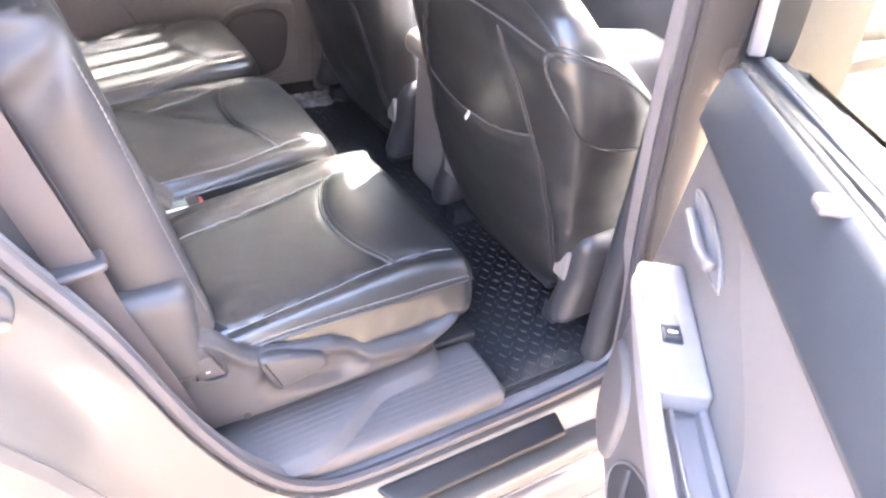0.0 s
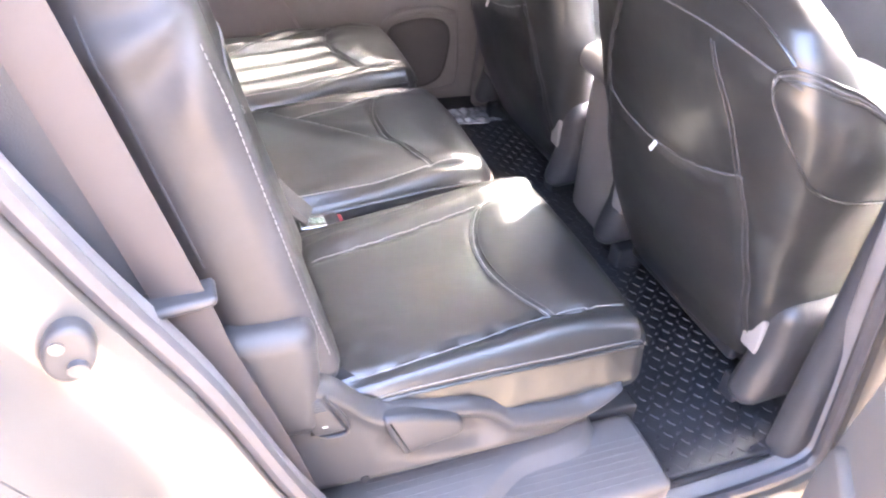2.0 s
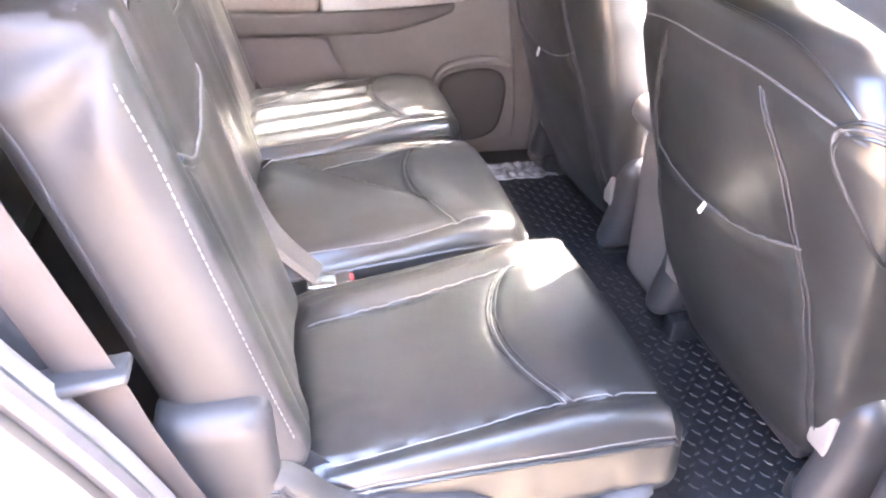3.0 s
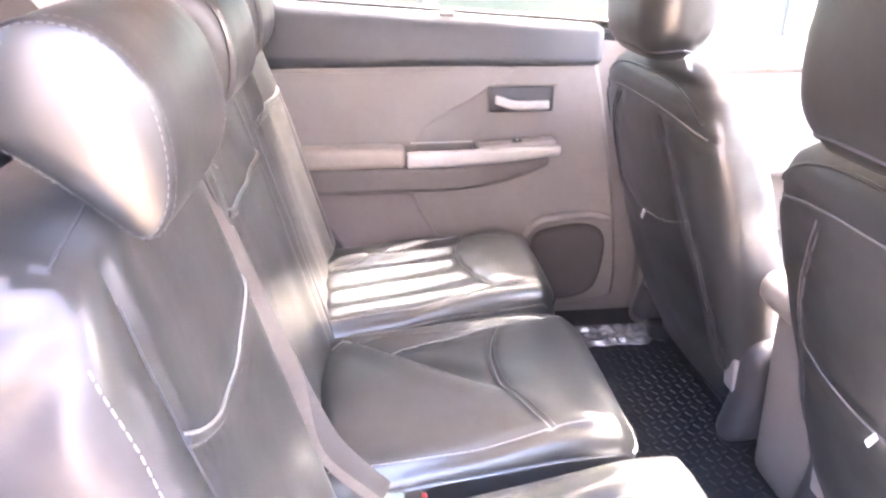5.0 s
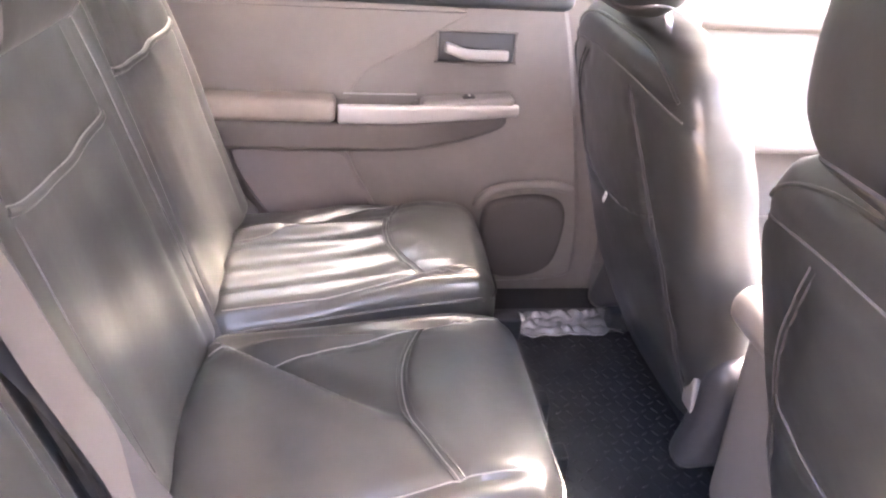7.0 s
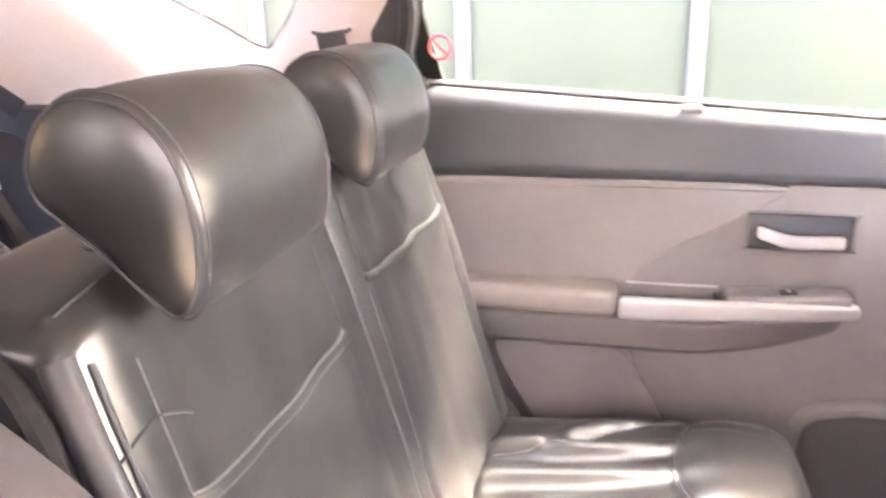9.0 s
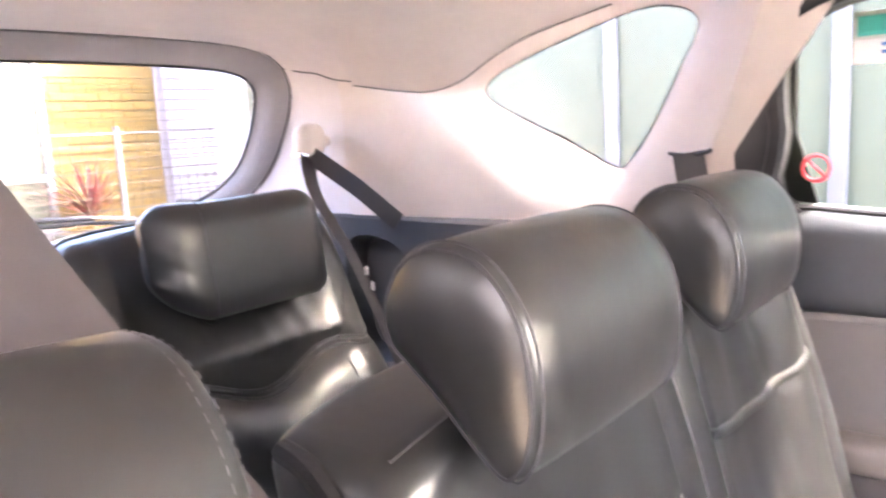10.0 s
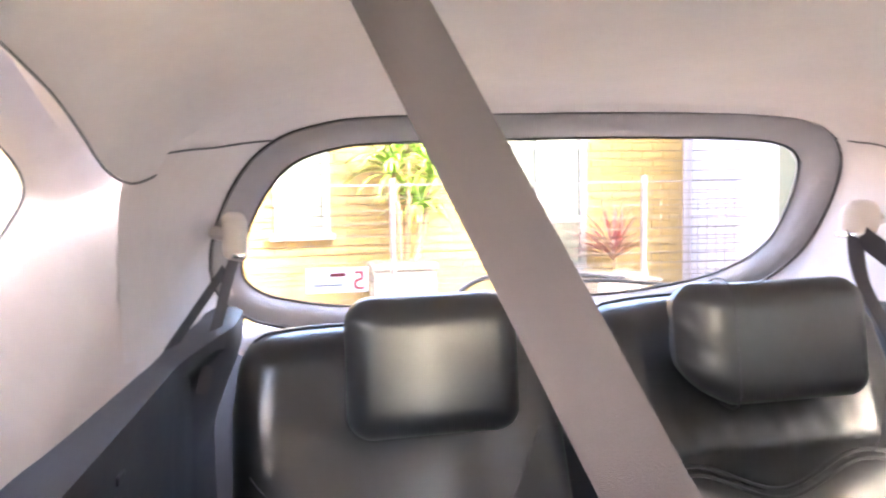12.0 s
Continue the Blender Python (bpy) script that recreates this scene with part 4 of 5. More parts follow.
        dx += front * 0.005 * noise.noise(V(q.y * 18, q.z * 5, yb * 7)) * (1.9 if kind == "crumpled" else 0.7)
        narrow = 1 - (0.10 if kind == "smooth" else 0.04) * max(0, (f - 0.72) / 0.28) ** 2
        dy = 0.0
        if abs(q.y) > wb / 2 - 0.02 and kind == "smooth" and q.y < 0:
            ang = math.atan2(q.z - 0.235, q.x - 0.06)
            far = math.hypot(q.z - 0.235, q.x - 0.06)
            dy = math.copysign(1, q.y) * (0.007 * math.sin(ang * 9) * bell(far - 0.085, 0.05) + 0.006 * math.cos(q.x * 22))
        if kind == "smooth":
            inboard = ease((q.y / (wb / 2) - 0.6) / 0.4)
            dx -= front * 0.022 * inboard
            dy -= 0.010 * inboard
        dz = -0.022 * (abs(q.y) / (wb / 2)) ** 3 * max(0, (f - 0.75) / 0.25)
        return V(bx - 0.132 - 0.27 * q.z + q.x + dx, yb + q.y * narrow + dy, 0.945 + q.z + dz)
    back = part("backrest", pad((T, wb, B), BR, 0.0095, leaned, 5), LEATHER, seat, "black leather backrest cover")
    if kind == "smooth":
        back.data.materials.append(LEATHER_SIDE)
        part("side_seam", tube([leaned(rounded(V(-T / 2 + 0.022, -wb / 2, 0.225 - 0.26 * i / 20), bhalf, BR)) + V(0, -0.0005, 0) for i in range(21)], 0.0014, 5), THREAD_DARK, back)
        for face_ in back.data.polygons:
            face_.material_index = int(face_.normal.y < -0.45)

    def face(Y, Z, lift=0.0015):
        return leaned(rounded(V(T / 2, Y, Z), bhalf, BR)) + V(lift, 0, 0)
    for s in (-1, 1):
        part("seam", tube([face(s * brim, -0.20 + 0.40 * i / 40) for i in range(41)], 0.0011, 5), THREAD_DARK, back)
        part("stitching", (stitches if kind == "smooth" else tube)([leaned(rounded(V(T / 2, s * wb / 2, -0.19 + 0.40 * i / 50), bhalf, BR)) + V(0.001, s * 0.001, 0) for i in range(51)], 0.0026 if kind == "draped" else 0.0006), THREAD if s < 0 and kind == "smooth" else THREAD_DARK, back)
    arc_line = [face(-brim + 2 * brim * i / 30, sag(-brim + 2 * brim * i / 30) + 0.004, 0.0022) for i in range(31)]
    part("piping", tube(arc_line, 0.0036 if kind == "smooth" else 0.0058, 8), LEATHER, back)
    # Glint along the arc is partly painted by the light thread.
    for off in (-0.001, 0.009):
        part("seam", tube([face(-brim + 2 * brim * i / 30, sag(-brim + 2 * brim * i / 30) + off) for i in range(31)], 0.0013, 5), THREAD, back)
    top_line = [leaned(rounded(V(T / 2 - T * 0.1, -wb / 2 + 0.02 + (wb - 0.04) * i / 30, B / 2), bhalf, BR)) + V(0, 0, 0.001) for i in range(31)]
    part("seam", tube(top_line, 0.0012, 5), THREAD_DARK, back)
    if kind == "draped":
        # A matt black tube takes the place of the slot's shade.
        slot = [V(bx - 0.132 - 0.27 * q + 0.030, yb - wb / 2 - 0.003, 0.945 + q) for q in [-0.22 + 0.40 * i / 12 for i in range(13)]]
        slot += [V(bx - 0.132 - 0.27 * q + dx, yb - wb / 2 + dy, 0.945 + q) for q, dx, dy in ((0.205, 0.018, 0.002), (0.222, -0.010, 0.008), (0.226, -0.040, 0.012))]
        part("slot_shade", tube(spline(slot, 3), 0.008, 8), CARPET, back, "black tube standing in for the shade in the slot")
        # Added matt roll: covers the corner's bright reflection, no part of the seat.
        part("highlight_cover", tube([leaned(rounded(V(T / 2, -wb / 2, -0.20 + 0.43 * i / 40), bhalf, BR)) + V(-0.004, 0.003, 0) for i in range(41)], 0.011, 10), LEATHER_SIDE, back, "made-up matt roll that hides the highlight on the backrest corner")
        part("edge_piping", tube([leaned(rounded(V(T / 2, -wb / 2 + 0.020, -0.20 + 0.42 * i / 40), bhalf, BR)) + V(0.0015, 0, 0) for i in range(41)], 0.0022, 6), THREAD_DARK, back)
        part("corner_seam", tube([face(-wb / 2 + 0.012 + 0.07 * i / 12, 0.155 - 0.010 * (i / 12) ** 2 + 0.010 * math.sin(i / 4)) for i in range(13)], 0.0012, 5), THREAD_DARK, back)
        # The cord is thick and black so that it also shades the gap.
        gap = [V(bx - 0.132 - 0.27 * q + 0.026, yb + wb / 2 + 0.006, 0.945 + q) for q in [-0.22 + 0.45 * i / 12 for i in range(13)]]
        part("edge_cord", tube(gap, 0.008, 8), CARPET, back, "dark cord that also darkens the gap between two backrests")
    hy = yb + (0.026 if kind == "smooth" else -0.019 if kind == "draped" else -0.0515)
    headrest(seat, V(bx - (0.160 if kind == "smooth" else 0.138), hy, 1.234), 0.20, 0.94, 0, None, THREAD_MID if kind == "smooth" else None)
    for s in (-1, 1):
        part("headrest_post", tube([V(bx - 0.145, hy + s * 0.055, 1.14), V(bx - 0.135, hy + s * 0.055, 1.21)], 0.006, 8), CHROME, seat)
        part("post_collar", pad((0.030, 0.030, 0.012), 0.0055, 0.02, lambda q: q + V(bx - 0.175, hy + s * 0.055, 1.196), 3), CHROME, seat, "chrome post collar")
    # base
    if kind == "smooth":
        y0 = yc - wc / 2 - 0.022
        upper = [(-0.150, 0.700), (-0.135, 0.735), (-0.10, 0.752), (-0.045, 0.748), (-0.012, 0.724), (0.02, 0.686), (0.045, 0.668), (0.10, 0.656), (0.165, 0.645), (0.195, 0.630), (0.22, 0.611), (0.27, 0.602), (0.335, 0.598), (0.385, 0.612), (0.405, 0.612)]
        lower = [(-0.150, 0.560), (-0.135, 0.534), (0.075, 0.530), (0.30, 0.536), (0.345, 0.560), (0.405, 0.606)]

        def moulded(x, f):
            lo, hi = np.interp(x, *zip(*lower)), np.interp(x, *zip(*upper))
            z = lo + (hi - lo) * f
            foot, tip = V(0.080, 0, 0.612), V(0.180, 0, 0.586)
            k = max(0, min(1, (V(x, 0, z) - foot).dot(tip - foot) / (tip - foot).length_squared))
            scoop = 0.017 * ease(1.25 - (V(x, 0, z) - foot.lerp(tip, k)).length / 0.040)
            edge = min((z - lo), (hi - z), (x + 0.150) * 1.2, (0.405 - x) * 1.2) / 0.022
            roll = 0.020 * (1 - math.sqrt(max(0, 1 - max(0, 1 - edge) ** 2)))
            brow = 0.005 * bell(z - hi + 0.018, 0.014)
            return V(x, y0 + scoop + roll - brow, z)
        xs = [-0.150 + 0.555 * i / 74 for i in range(75)]
        fs = [0.5 - 0.5 * math.cos(math.pi * j / 34) for j in range(35)]
        front = loft([[moulded(x, f) for f in fs] for x in xs], False)
        rear_face = ([V(v.x, y0 + 0.05, v.z) for v in front[0]], [f[::-1] for f in front[1]])
        shell = part("side_cover", merge(front, rear_face), PLASTIC, seat, "charcoal plastic seat side cover")
        part("hinge_cover", pad((0.108, 0.074, 0.17), 0.026, 0.012, lambda q: V(q.x - 0.087 - 0.04 * q.z, q.y + yc - wc / 2 + 0.004, q.z + 0.744), 5), PLASTIC, shell, "rounded charcoal hinge cover")
        paddle = smooth_loop([(0.040, 0.660), (0.062, 0.662), (0.105, 0.650), (0.140, 0.637), (0.150, 0.618), (0.142, 0.602), (0.10, 0.594), (0.074, 0.586), (0.064, 0.600), (0.050, 0.625)], 4)
        part("recline_lever", soft_plate(paddle, y0 - 0.010, y0 + 0.012, 0.009), PLASTIC, shell, "charcoal recline lever")
        lean = lambda v: V(v.x + 0.45 * (0.69 - v.z), v.y, v.z)
        part("tab_rim", tube(spline([lean(V(-0.018, y0 - 0.003, 0.722)), lean(V(-0.013, y0 - 0.004, 0.68)), lean(V(-0.022, y0 - 0.004, 0.652)), lean(V(-0.048, y0 - 0.003, 0.648)), lean(V(-0.060, y0 - 0.002, 0.66))], 5), 0.0030, 6), PLASTIC, shell)
        tab = part("release_tab", block(-0.060, -0.020, y0 - 0.007, y0 + 0.006, 0.656, 0.722, 0.006, 0.02, lean), PLASTIC, shell)
        for i in range(5):
            part("tab_rib", block(-0.056, -0.024, y0 - 0.0085, y0 - 0.006, 0.700 + i * 0.0042, 0.7022 + i * 0.0042, 0.0008, 0.05, lean), PLASTIC, tab)
        part("tab_mark", block(-0.043, -0.037, y0 - 0.0080, y0 - 0.0065, 0.672, 0.6735, 0.0004, 0.05, lean), STICKER, tab)
        part("screw_cap", tube([V(0.02, y0 + 0.002, 0.548), V(0.02, y0 - 0.002, 0.548)], 0.006, 8), PLASTIC_DARK, shell)
    part("seat_base", block(-0.08, 0.40, yc - wc / 2 + 0.03, yc + wc / 2 - 0.03, 0.47, 0.60, 0.02, 0.1), PLASTIC_DARK, seat)
    for s in (-1, 1):
        part("floor_rail", block(-0.12, 0.50, yc + s * wc * 0.34 - 0.02, yc + s * wc * 0.34 + 0.02, 0.412, 0.475, 0.006, 0.2), PLASTIC_DARK, seat)
    return seat


SHAPE = spline([(-0.056, 0, 0.000), (-0.059, 0, 0.024), (-0.042, 0, 0.053), (-0.012, 0, 0.067), (0.024, 0, 0.060), (0.050, 0, 0.030), (0.060, 0, -0.012),
                (0.056, 0, -0.054), (0.040, 0, -0.077), (0.020, 0, -0.066), (-0.012, 0, -0.036), (-0.040, 0, -0.014)], 5, True)


def headrest(seat, at, wide, size, lean, mat=None, thread=None):
    """A stitched pillow: curved face, two side panels set in with a seam."""
    turn = Matrix.Rotation(radians(lean), 3, "Y")
    rings = []
    for f, y in ((0.30, -1.055), (0.62, -1.045), (0.86, -1.010), (0.93, -0.985), (0.965, -0.975), (1.0, -0.93), (1.01, -0.6), (1.015, -0.2), (1.015, 0.2), (1.01, 0.6), (1.0, 0.93), (0.965, 0.975), (0.93, 0.985), (0.86, 1.010), (0.62, 1.045), (0.30, 1.055)):
        rings.append([at + turn @ V(p.x * f * size + 0.004 * (1 - y * y), y * wide / 2, p.z * f * size + 0.003 * (1 - y * y)) for p in SHAPE])
    rest = part("headrest", loft(rings), mat or LEATHER, seat, "black stitched leather headrest")
    for s in (-1, 1):
        for f, y in ((0.955, 0.983), (1.004, 0.915)):
            row = [at + turn @ V(p.x * f * size * 1.005, s * y * wide / 2, p.z * f * size * 1.005) for p in SHAPE]
            part("stitching", stitches(row + row[:1], 0.00055, 0.0034, 0.0026) if thread else tube(row, 0.0014, 5, True), thread or THREAD_DARK, rest)
    return rest


second_row_seat(-0.415, 0.425, -0.450, 0.355, "smooth", "black leather second-row seat beside the open door", 0.215, 0.015)
second_row_seat(0.018, 0.360, -0.020, 0.370, "draped", "narrow black leather middle seat with a draped cover", 0.165, -0.030)
second_row_seat(0.405, 0.385, 0.3675, 0.425, "crumpled", "black leather second-row seat with a crumpled cushion cover", 0.155, -0.042)


FRONT_Z = [0.50, 0.56, 0.65, 0.75, 0.85, 0.95, 1.02, 1.07, 1.10, 1.125, 1.138]
FRONT_REAR = [0.700, 0.668, 0.628, 0.598, 0.578, 0.565, 0.558, 0.560, 0.570, 0.592, 0.625]
FRONT_HALF = [0.205, 0.228, 0.245, 0.258, 0.266, 0.267, 0.260, 0.246, 0.226, 0.185, 0.115]
FRONT_DEEP = [0.12, 0.15, 0.17, 0.18, 0.18, 0.175, 0.16, 0.14, 0.115, 0.08, 0.03]
PANEL_Z, PANEL_HALF = [0.50, 0.56, 0.70, 0.83, 0.96, 1.05], [0.185, 0.196, 0.205, 0.186, 0.146, 0.102]


def front_seat(yc, label, recline):
    """A seat with a fitted cover: round shoulders, a sewn rear panel with a pocket, arched flaps on the sides."""
    seat = thing("front_seat", (0.9, yc, 0.42), label, "car seat", "front seats")
    power = 2.9

    def at_z(z, row):
        return float(np.interp(z, FRONT_Z, row))

    def panel_half(z):
        return float(np.interp(z, PANEL_Z, PANEL_HALF))

    def yoke(Y):
        return 1.066 - 0.9 * max(0, abs(Y) - 0.06) ** 2

    def pocket(Y):
        return 0.832 + 1.1 * (Y - 0.03) ** 2

    def skin(turn, z, lift=0.0):
        """The cover's surface: turn 0 is the side at +y, 90 the front, -90 the rear."""
        c, q = math.cos(radians(turn)), math.sin(radians(turn))
        w, d = at_z(z, FRONT_HALF), at_z(z, FRONT_DEEP)
        Y = w * math.copysign(abs(c) ** (2 / power), c)
        x = at_z(z, FRONT_REAR) + d / 2 + d / 2 * math.copysign(abs(q) ** (2 / power), q)
        if c * yc > 0:
            Y *= 1 + 0.10 * bell(z - 0.98, 0.13)
            x += 0.16 * max(0, (q + 0.35) / 1.35) * abs(c) ** 0.7 * ease((1.10 - z) / 0.2)
        out = lift
        if q < -0.05:
            h = panel_half(z)
            out -= 0.005 * bell(abs(Y) - h - 0.004, 0.007) * (z < 1.055)
            out -= 0.004 * bell(z - yoke(Y), 0.006)
            if abs(Y) < h:
                out -= 0.005 * bell(z - pocket(Y), 0.006)
                out += 0.004 * bell(z - pocket(Y) + 0.03, 0.03)
        out += 0.0035 * noise.noise(V(Y * 9, z * 13, yc * 5 + x)) + 0.0035 * noise.noise(V(Y * 5, z * 34, 3 + yc)) * max(0, abs(c) - 0.6)
        return V(x + q * out - recline * max(0, z - 0.80), yc + Y + c * out, z)

    def rear(Y, z, lift=0.0015):
        c = min(0.9999, abs(Y) / at_z(z, FRONT_HALF)) ** (power / 2)
        a = math.degrees(math.acos(c))
        return skin(-a if Y > 0 else -180 + a, z, lift)
    levels = [0.50 + 0.638 * (1 - (1 - i / 60) ** 1.25) for i in range(61)]
    back = part("backrest", loft([[skin(3.75 * j, z) for j in range(96)] for z in levels]), LEATHER, seat, "black leather seat back cover with a sewn pocket")
    part("pocket_seam", tube([rear(-0.182 + 0.364 * i / 30, pocket(-0.182 + 0.364 * i / 30)) for i in range(31)], 0.0022, 5), THREAD_MID, back)
    for s in (-1, 1):
        for off in (0.0, 0.009):
            part("seam", tube([rear(s * (panel_half(z) + off), z) for z in [0.53 + 0.52 * i / 40 for i in range(41)]], 0.0013, 5), THREAD_DARK, back)
        for k in range(3 if s * yc > 0 else 0):
            arch = spline([V(14, 0.868, 0), V(-10, 0.890, 0), V(-30, 0.945, 0), V(-44, 1.005 + 0.004 * k, 0), V(-40, 1.038 + 0.006 * k, 0), V(-20, 1.046 + 0.007 * k, 0), V(5, 1.022 + 0.007 * k, 0), V(22, 0.965 + 0.005 * k, 0), V(24, 0.90, 0)], 6)
            part("flap_piping", tube([skin(p.x if s > 0 else -180 - p.x, p.y, 0.0015) for p in arch], 0.0022 if k != 1 else 0.0016, 6), LEATHER if k != 1 else THREAD_MID, back)
    part("yoke_seam", tube([rear(-0.235 + 0.47 * i / 40, yoke(-0.235 + 0.47 * i / 40)) for i in range(41)], 0.0017, 5), THREAD_MID, back)
    part("top_piping", tube([skin(-150 + 120 * i / 30, 1.112 - 0.05 * abs(i / 15 - 1) ** 3, 0.001) for i in range(31)], 0.0028, 6), LEATHER, back)
    tag = rear(0.012, pocket(0.012) - 0.008, 0.004)
    part("cloth_tag", pad((0.003, 0.008, 0.022), 0.0012, 0.02, lambda q: Matrix.Rotation(radians(28), 3, "X") @ q + tag), STICKER, back, "small white cloth tag")

    def pillow(q):
        low = max(0, -q.z / 0.125)
        return V(0.612 - recline * 0.46 + q.x * (1 - 0.30 * low ** 2) - 0.012 * (1 - (q.y / 0.14) ** 2) * (q.x < 0) + 0.10 * q.z, yc + q.y * (1 - 0.20 * low ** 2), 1.262 + q.z - 0.012 * (q.y / 0.14) ** 2 * (q.z > 0))
    rest = part("headrest", pad((0.135, 0.280, 0.25), 0.058, 0.012, pillow, 5), LEATHER, seat, "black leather headrest cover")
    part("hem", tube([pillow(rounded(V(0.0675 * math.cos(a), 0.14 * math.sin(a), -0.108), (0.0675, 0.14, 0.125), 0.058)) for a in [2 * math.pi * i / 32 for i in range(32)]], 0.0025, 6, True), THREAD_DARK, rest)
    for s in (-1, 1):
        part("headrest_post", tube([V(0.640 - recline * 0.3, yc + s * 0.07, 1.08), V(0.617 - recline * 0.4, yc + s * 0.07, 1.17)], 0.007, 8), CHROME, seat)
    part("cushion", pad((0.50, 0.47, 0.17), 0.06, 0.05, lambda q: q + V(0.97, yc, 0.62)), LEATHER, seat)
    part("seat_base", block(0.76, 1.20, yc - 0.20, yc + 0.20, 0.44, 0.56, 0.02, 0.1), PLASTIC_DARK, seat)
    part("back_cover", block(0.715, 0.745, yc - 0.17, yc + 0.17, 0.47, 0.62, 0.012, 0.1), PLASTIC_DARK, seat)
    for s in (-1, 1):
        def hinge(q):
            return V(0.775 + q.x + 0.25 * min(0, q.z) * (q.x < 0), yc + s * 0.238 + q.y, 0.570 + q.z + 0.10 * q.x)
        shell = part("hinge_cover", pad((0.170, 0.070, 0.215), 0.033, 0.014, hinge, 5), PLASTIC, seat, "rounded charcoal plastic hinge cover")
        part("cover_end", pad((0.012, 0.040, 0.075), 0.0055, 0.02, lambda q: V(0.690 - 0.10 * q.z + q.x, yc + s * 0.215 + q.y, 0.590 + q.z), 3), BEZEL, shell, "grey plastic end cap")
        part("floor_rail", block(0.70, 1.25, yc + s * 0.20 - 0.02, yc + s * 0.20 + 0.02, 0.412, 0.47, 0.006, 0.2), PLASTIC_DARK, seat)
    return seat


front_seat(-0.362, "black leather front seat with rear pocket, near the open door", 0.17)
front_seat(0.362, "black leather front seat with rear pocket, by the shut door", 0.10)


def third_row_seat(yc, w, label, kind):
    seat = thing("folding_seat", (-0.9, yc, 0.42), label, "car seat", "third-row seats")
    T, H = 0.13, 0.56
    half = (T / 2, w / 2, H / 2)
    z_mid = 0.950 if kind == "arched" else 0.925

    def leaned(q):
        f = q.z / H + 0.5
        front = max(0, q.x / (T / 2))
        dx = front * (0.012 * bell(abs(q.y) - w * 0.36, 0.05) + 0.007 * noise.noise(V(q.y * 9, q.z * 9, yc * 3)))
        if kind == "arched" and q.x > 0:
            low, mid = dip(q.y), 1 - ease((abs(q.y) - 0.14) / 0.11)
            brow = ((q.z - low) / (0.058 - low)) if q.z < 0.058 else 1 - (q.z - 0.058) / 0.13
            dx += front * (0.030 * bell(q.z - low + 0.06, 0.055) - 0.012 * bell(q.z - low, 0.009))
            if q.z > low:
                dx += front * mid * (0.030 * max(0, brow) ** 1.4 - 0.008)
            else:
                dx -= front * mid * 0.008 * bell(q.z - low, 0.02)
            dx += front * 0.005 * noise.noise(V(q.y * 26, q.z * 10 + q.y * 16, 4)) * max(0, min(1, (q.z - 0.03) / 0.05))
        dz = -0.02 * (abs(q.y) / (w / 2)) ** 4 * max(0, (f - 0.75) / 0.25)
        return V(-1.012 - 0.44 * q.z + q.x + dx, yc + q.y * (1 - (0 if kind == "arched" else 0.05) * max(0, f - 0.8) / 0.2), z_mid + q.z + dz)

    def dip(Y):
        return -0.021 + 0.048 * ease(abs(Y) / 0.17) - 0.012 * ease((Y - 0.17) / 0.07)
    back = part("backrest", pad((T, w, H), 0.045, 0.009, leaned, 4), LEATHER, seat, "black leather folding backrest")

    def face(Y, Z, lift=0.0015):
        return leaned(rounded(V(T / 2, Y, Z), half, 0.045)) + V(lift, 0, 0)
    if kind == "arched":
        for off in (-0.006, 0.006):
            part("piping", tube([face(-0.19 + 0.432 * i / 40, dip(-0.19 + 0.432 * i / 40) + off, 0.003) for i in range(41)], 0.0042, 6), LEATHER, back)
        for s in (-1, 1):
            side = spline([face(s * a, b) for a, b in ((0.262, 0.150), (0.222, 0.110), (0.188, 0.065), (0.170, 0.020), (0.166, -0.02), (0.172, -0.08), (0.178, -0.16), (0.178, -0.25))], 5)
            part("seam", tube(side, 0.0020, 5), THREAD_DARK, back)
    else:
        part("seam", tube([face(-w * 0.45 + i * 0.006, 0.09 - i * 0.006) for i in range(16)], 0.0016, 5), THREAD_DARK, back)
        part("seam", tube([face(w * 0.40 - i * 0.004, 0.13 - i * 0.007) for i in range(24)], 0.0016, 5), THREAD_DARK, back)
    edge = [leaned(rounded(V(0.01, -w / 2 + 0.015 + (w - 0.03) * i / 20, H / 2), half, 0.045)) + V(0, 0, 0.002) for i in range(21)]
    part("piping", tube(edge, 0.003, 6), THREAD_DARK, back)
    hw = 0.33 if kind == "arched" else 0.255
    hy = yc - 0.016 if kind == "arched" else yc + 0.035

    def pillow(q):
        left = max(0, (-q.y - hw * 0.25) / (hw * 0.25)) if kind == "arched" else 0
        dx = (0.010 if kind == "arched" else 0.004) * (1 - (2 * q.y / hw) ** 2) + left * 0.007 * noise.noise(V(q.y * 14, q.z * 34 + q.y * 12, 2)) * (q.x > 0) - 0.018 * left ** 2 * (q.x > 0)
        return V(-0.965 + q.x + dx - 0.14 * q.z, hy + q.y, (1.177 if kind == "arched" else 1.172) + q.z * (1 - 0.30 * left ** 1.5) + 0.01 * q.y + left * 0.024 - 0.006 * (2 * q.y / hw) ** 4 * (q.z < 0))
    rest = part("headrest", pad((0.085, hw, 0.188 if kind == "arched" else 0.200), 0.041, 0.008, pillow, 5), LEATHER, seat, "black padded drop-down headrest")
    if kind == "arched":
        row = [pillow(rounded(V(0.0425 * math.cos(a), -hw * 0.26, 0.10 * math.sin(a)), (0.0425, hw / 2, 0.10), 0.036)) for a in [2 * math.pi * i / 32 for i in range(32)]]
        part("seam", tube(row, 0.0016, 5, True), THREAD_DARK, rest)
    part("cushion", pad((0.46, w - 0.02, 0.16), 0.05, 0.05, lambda q: q + V(-0.74, yc, 0.60)), LEATHER, seat)
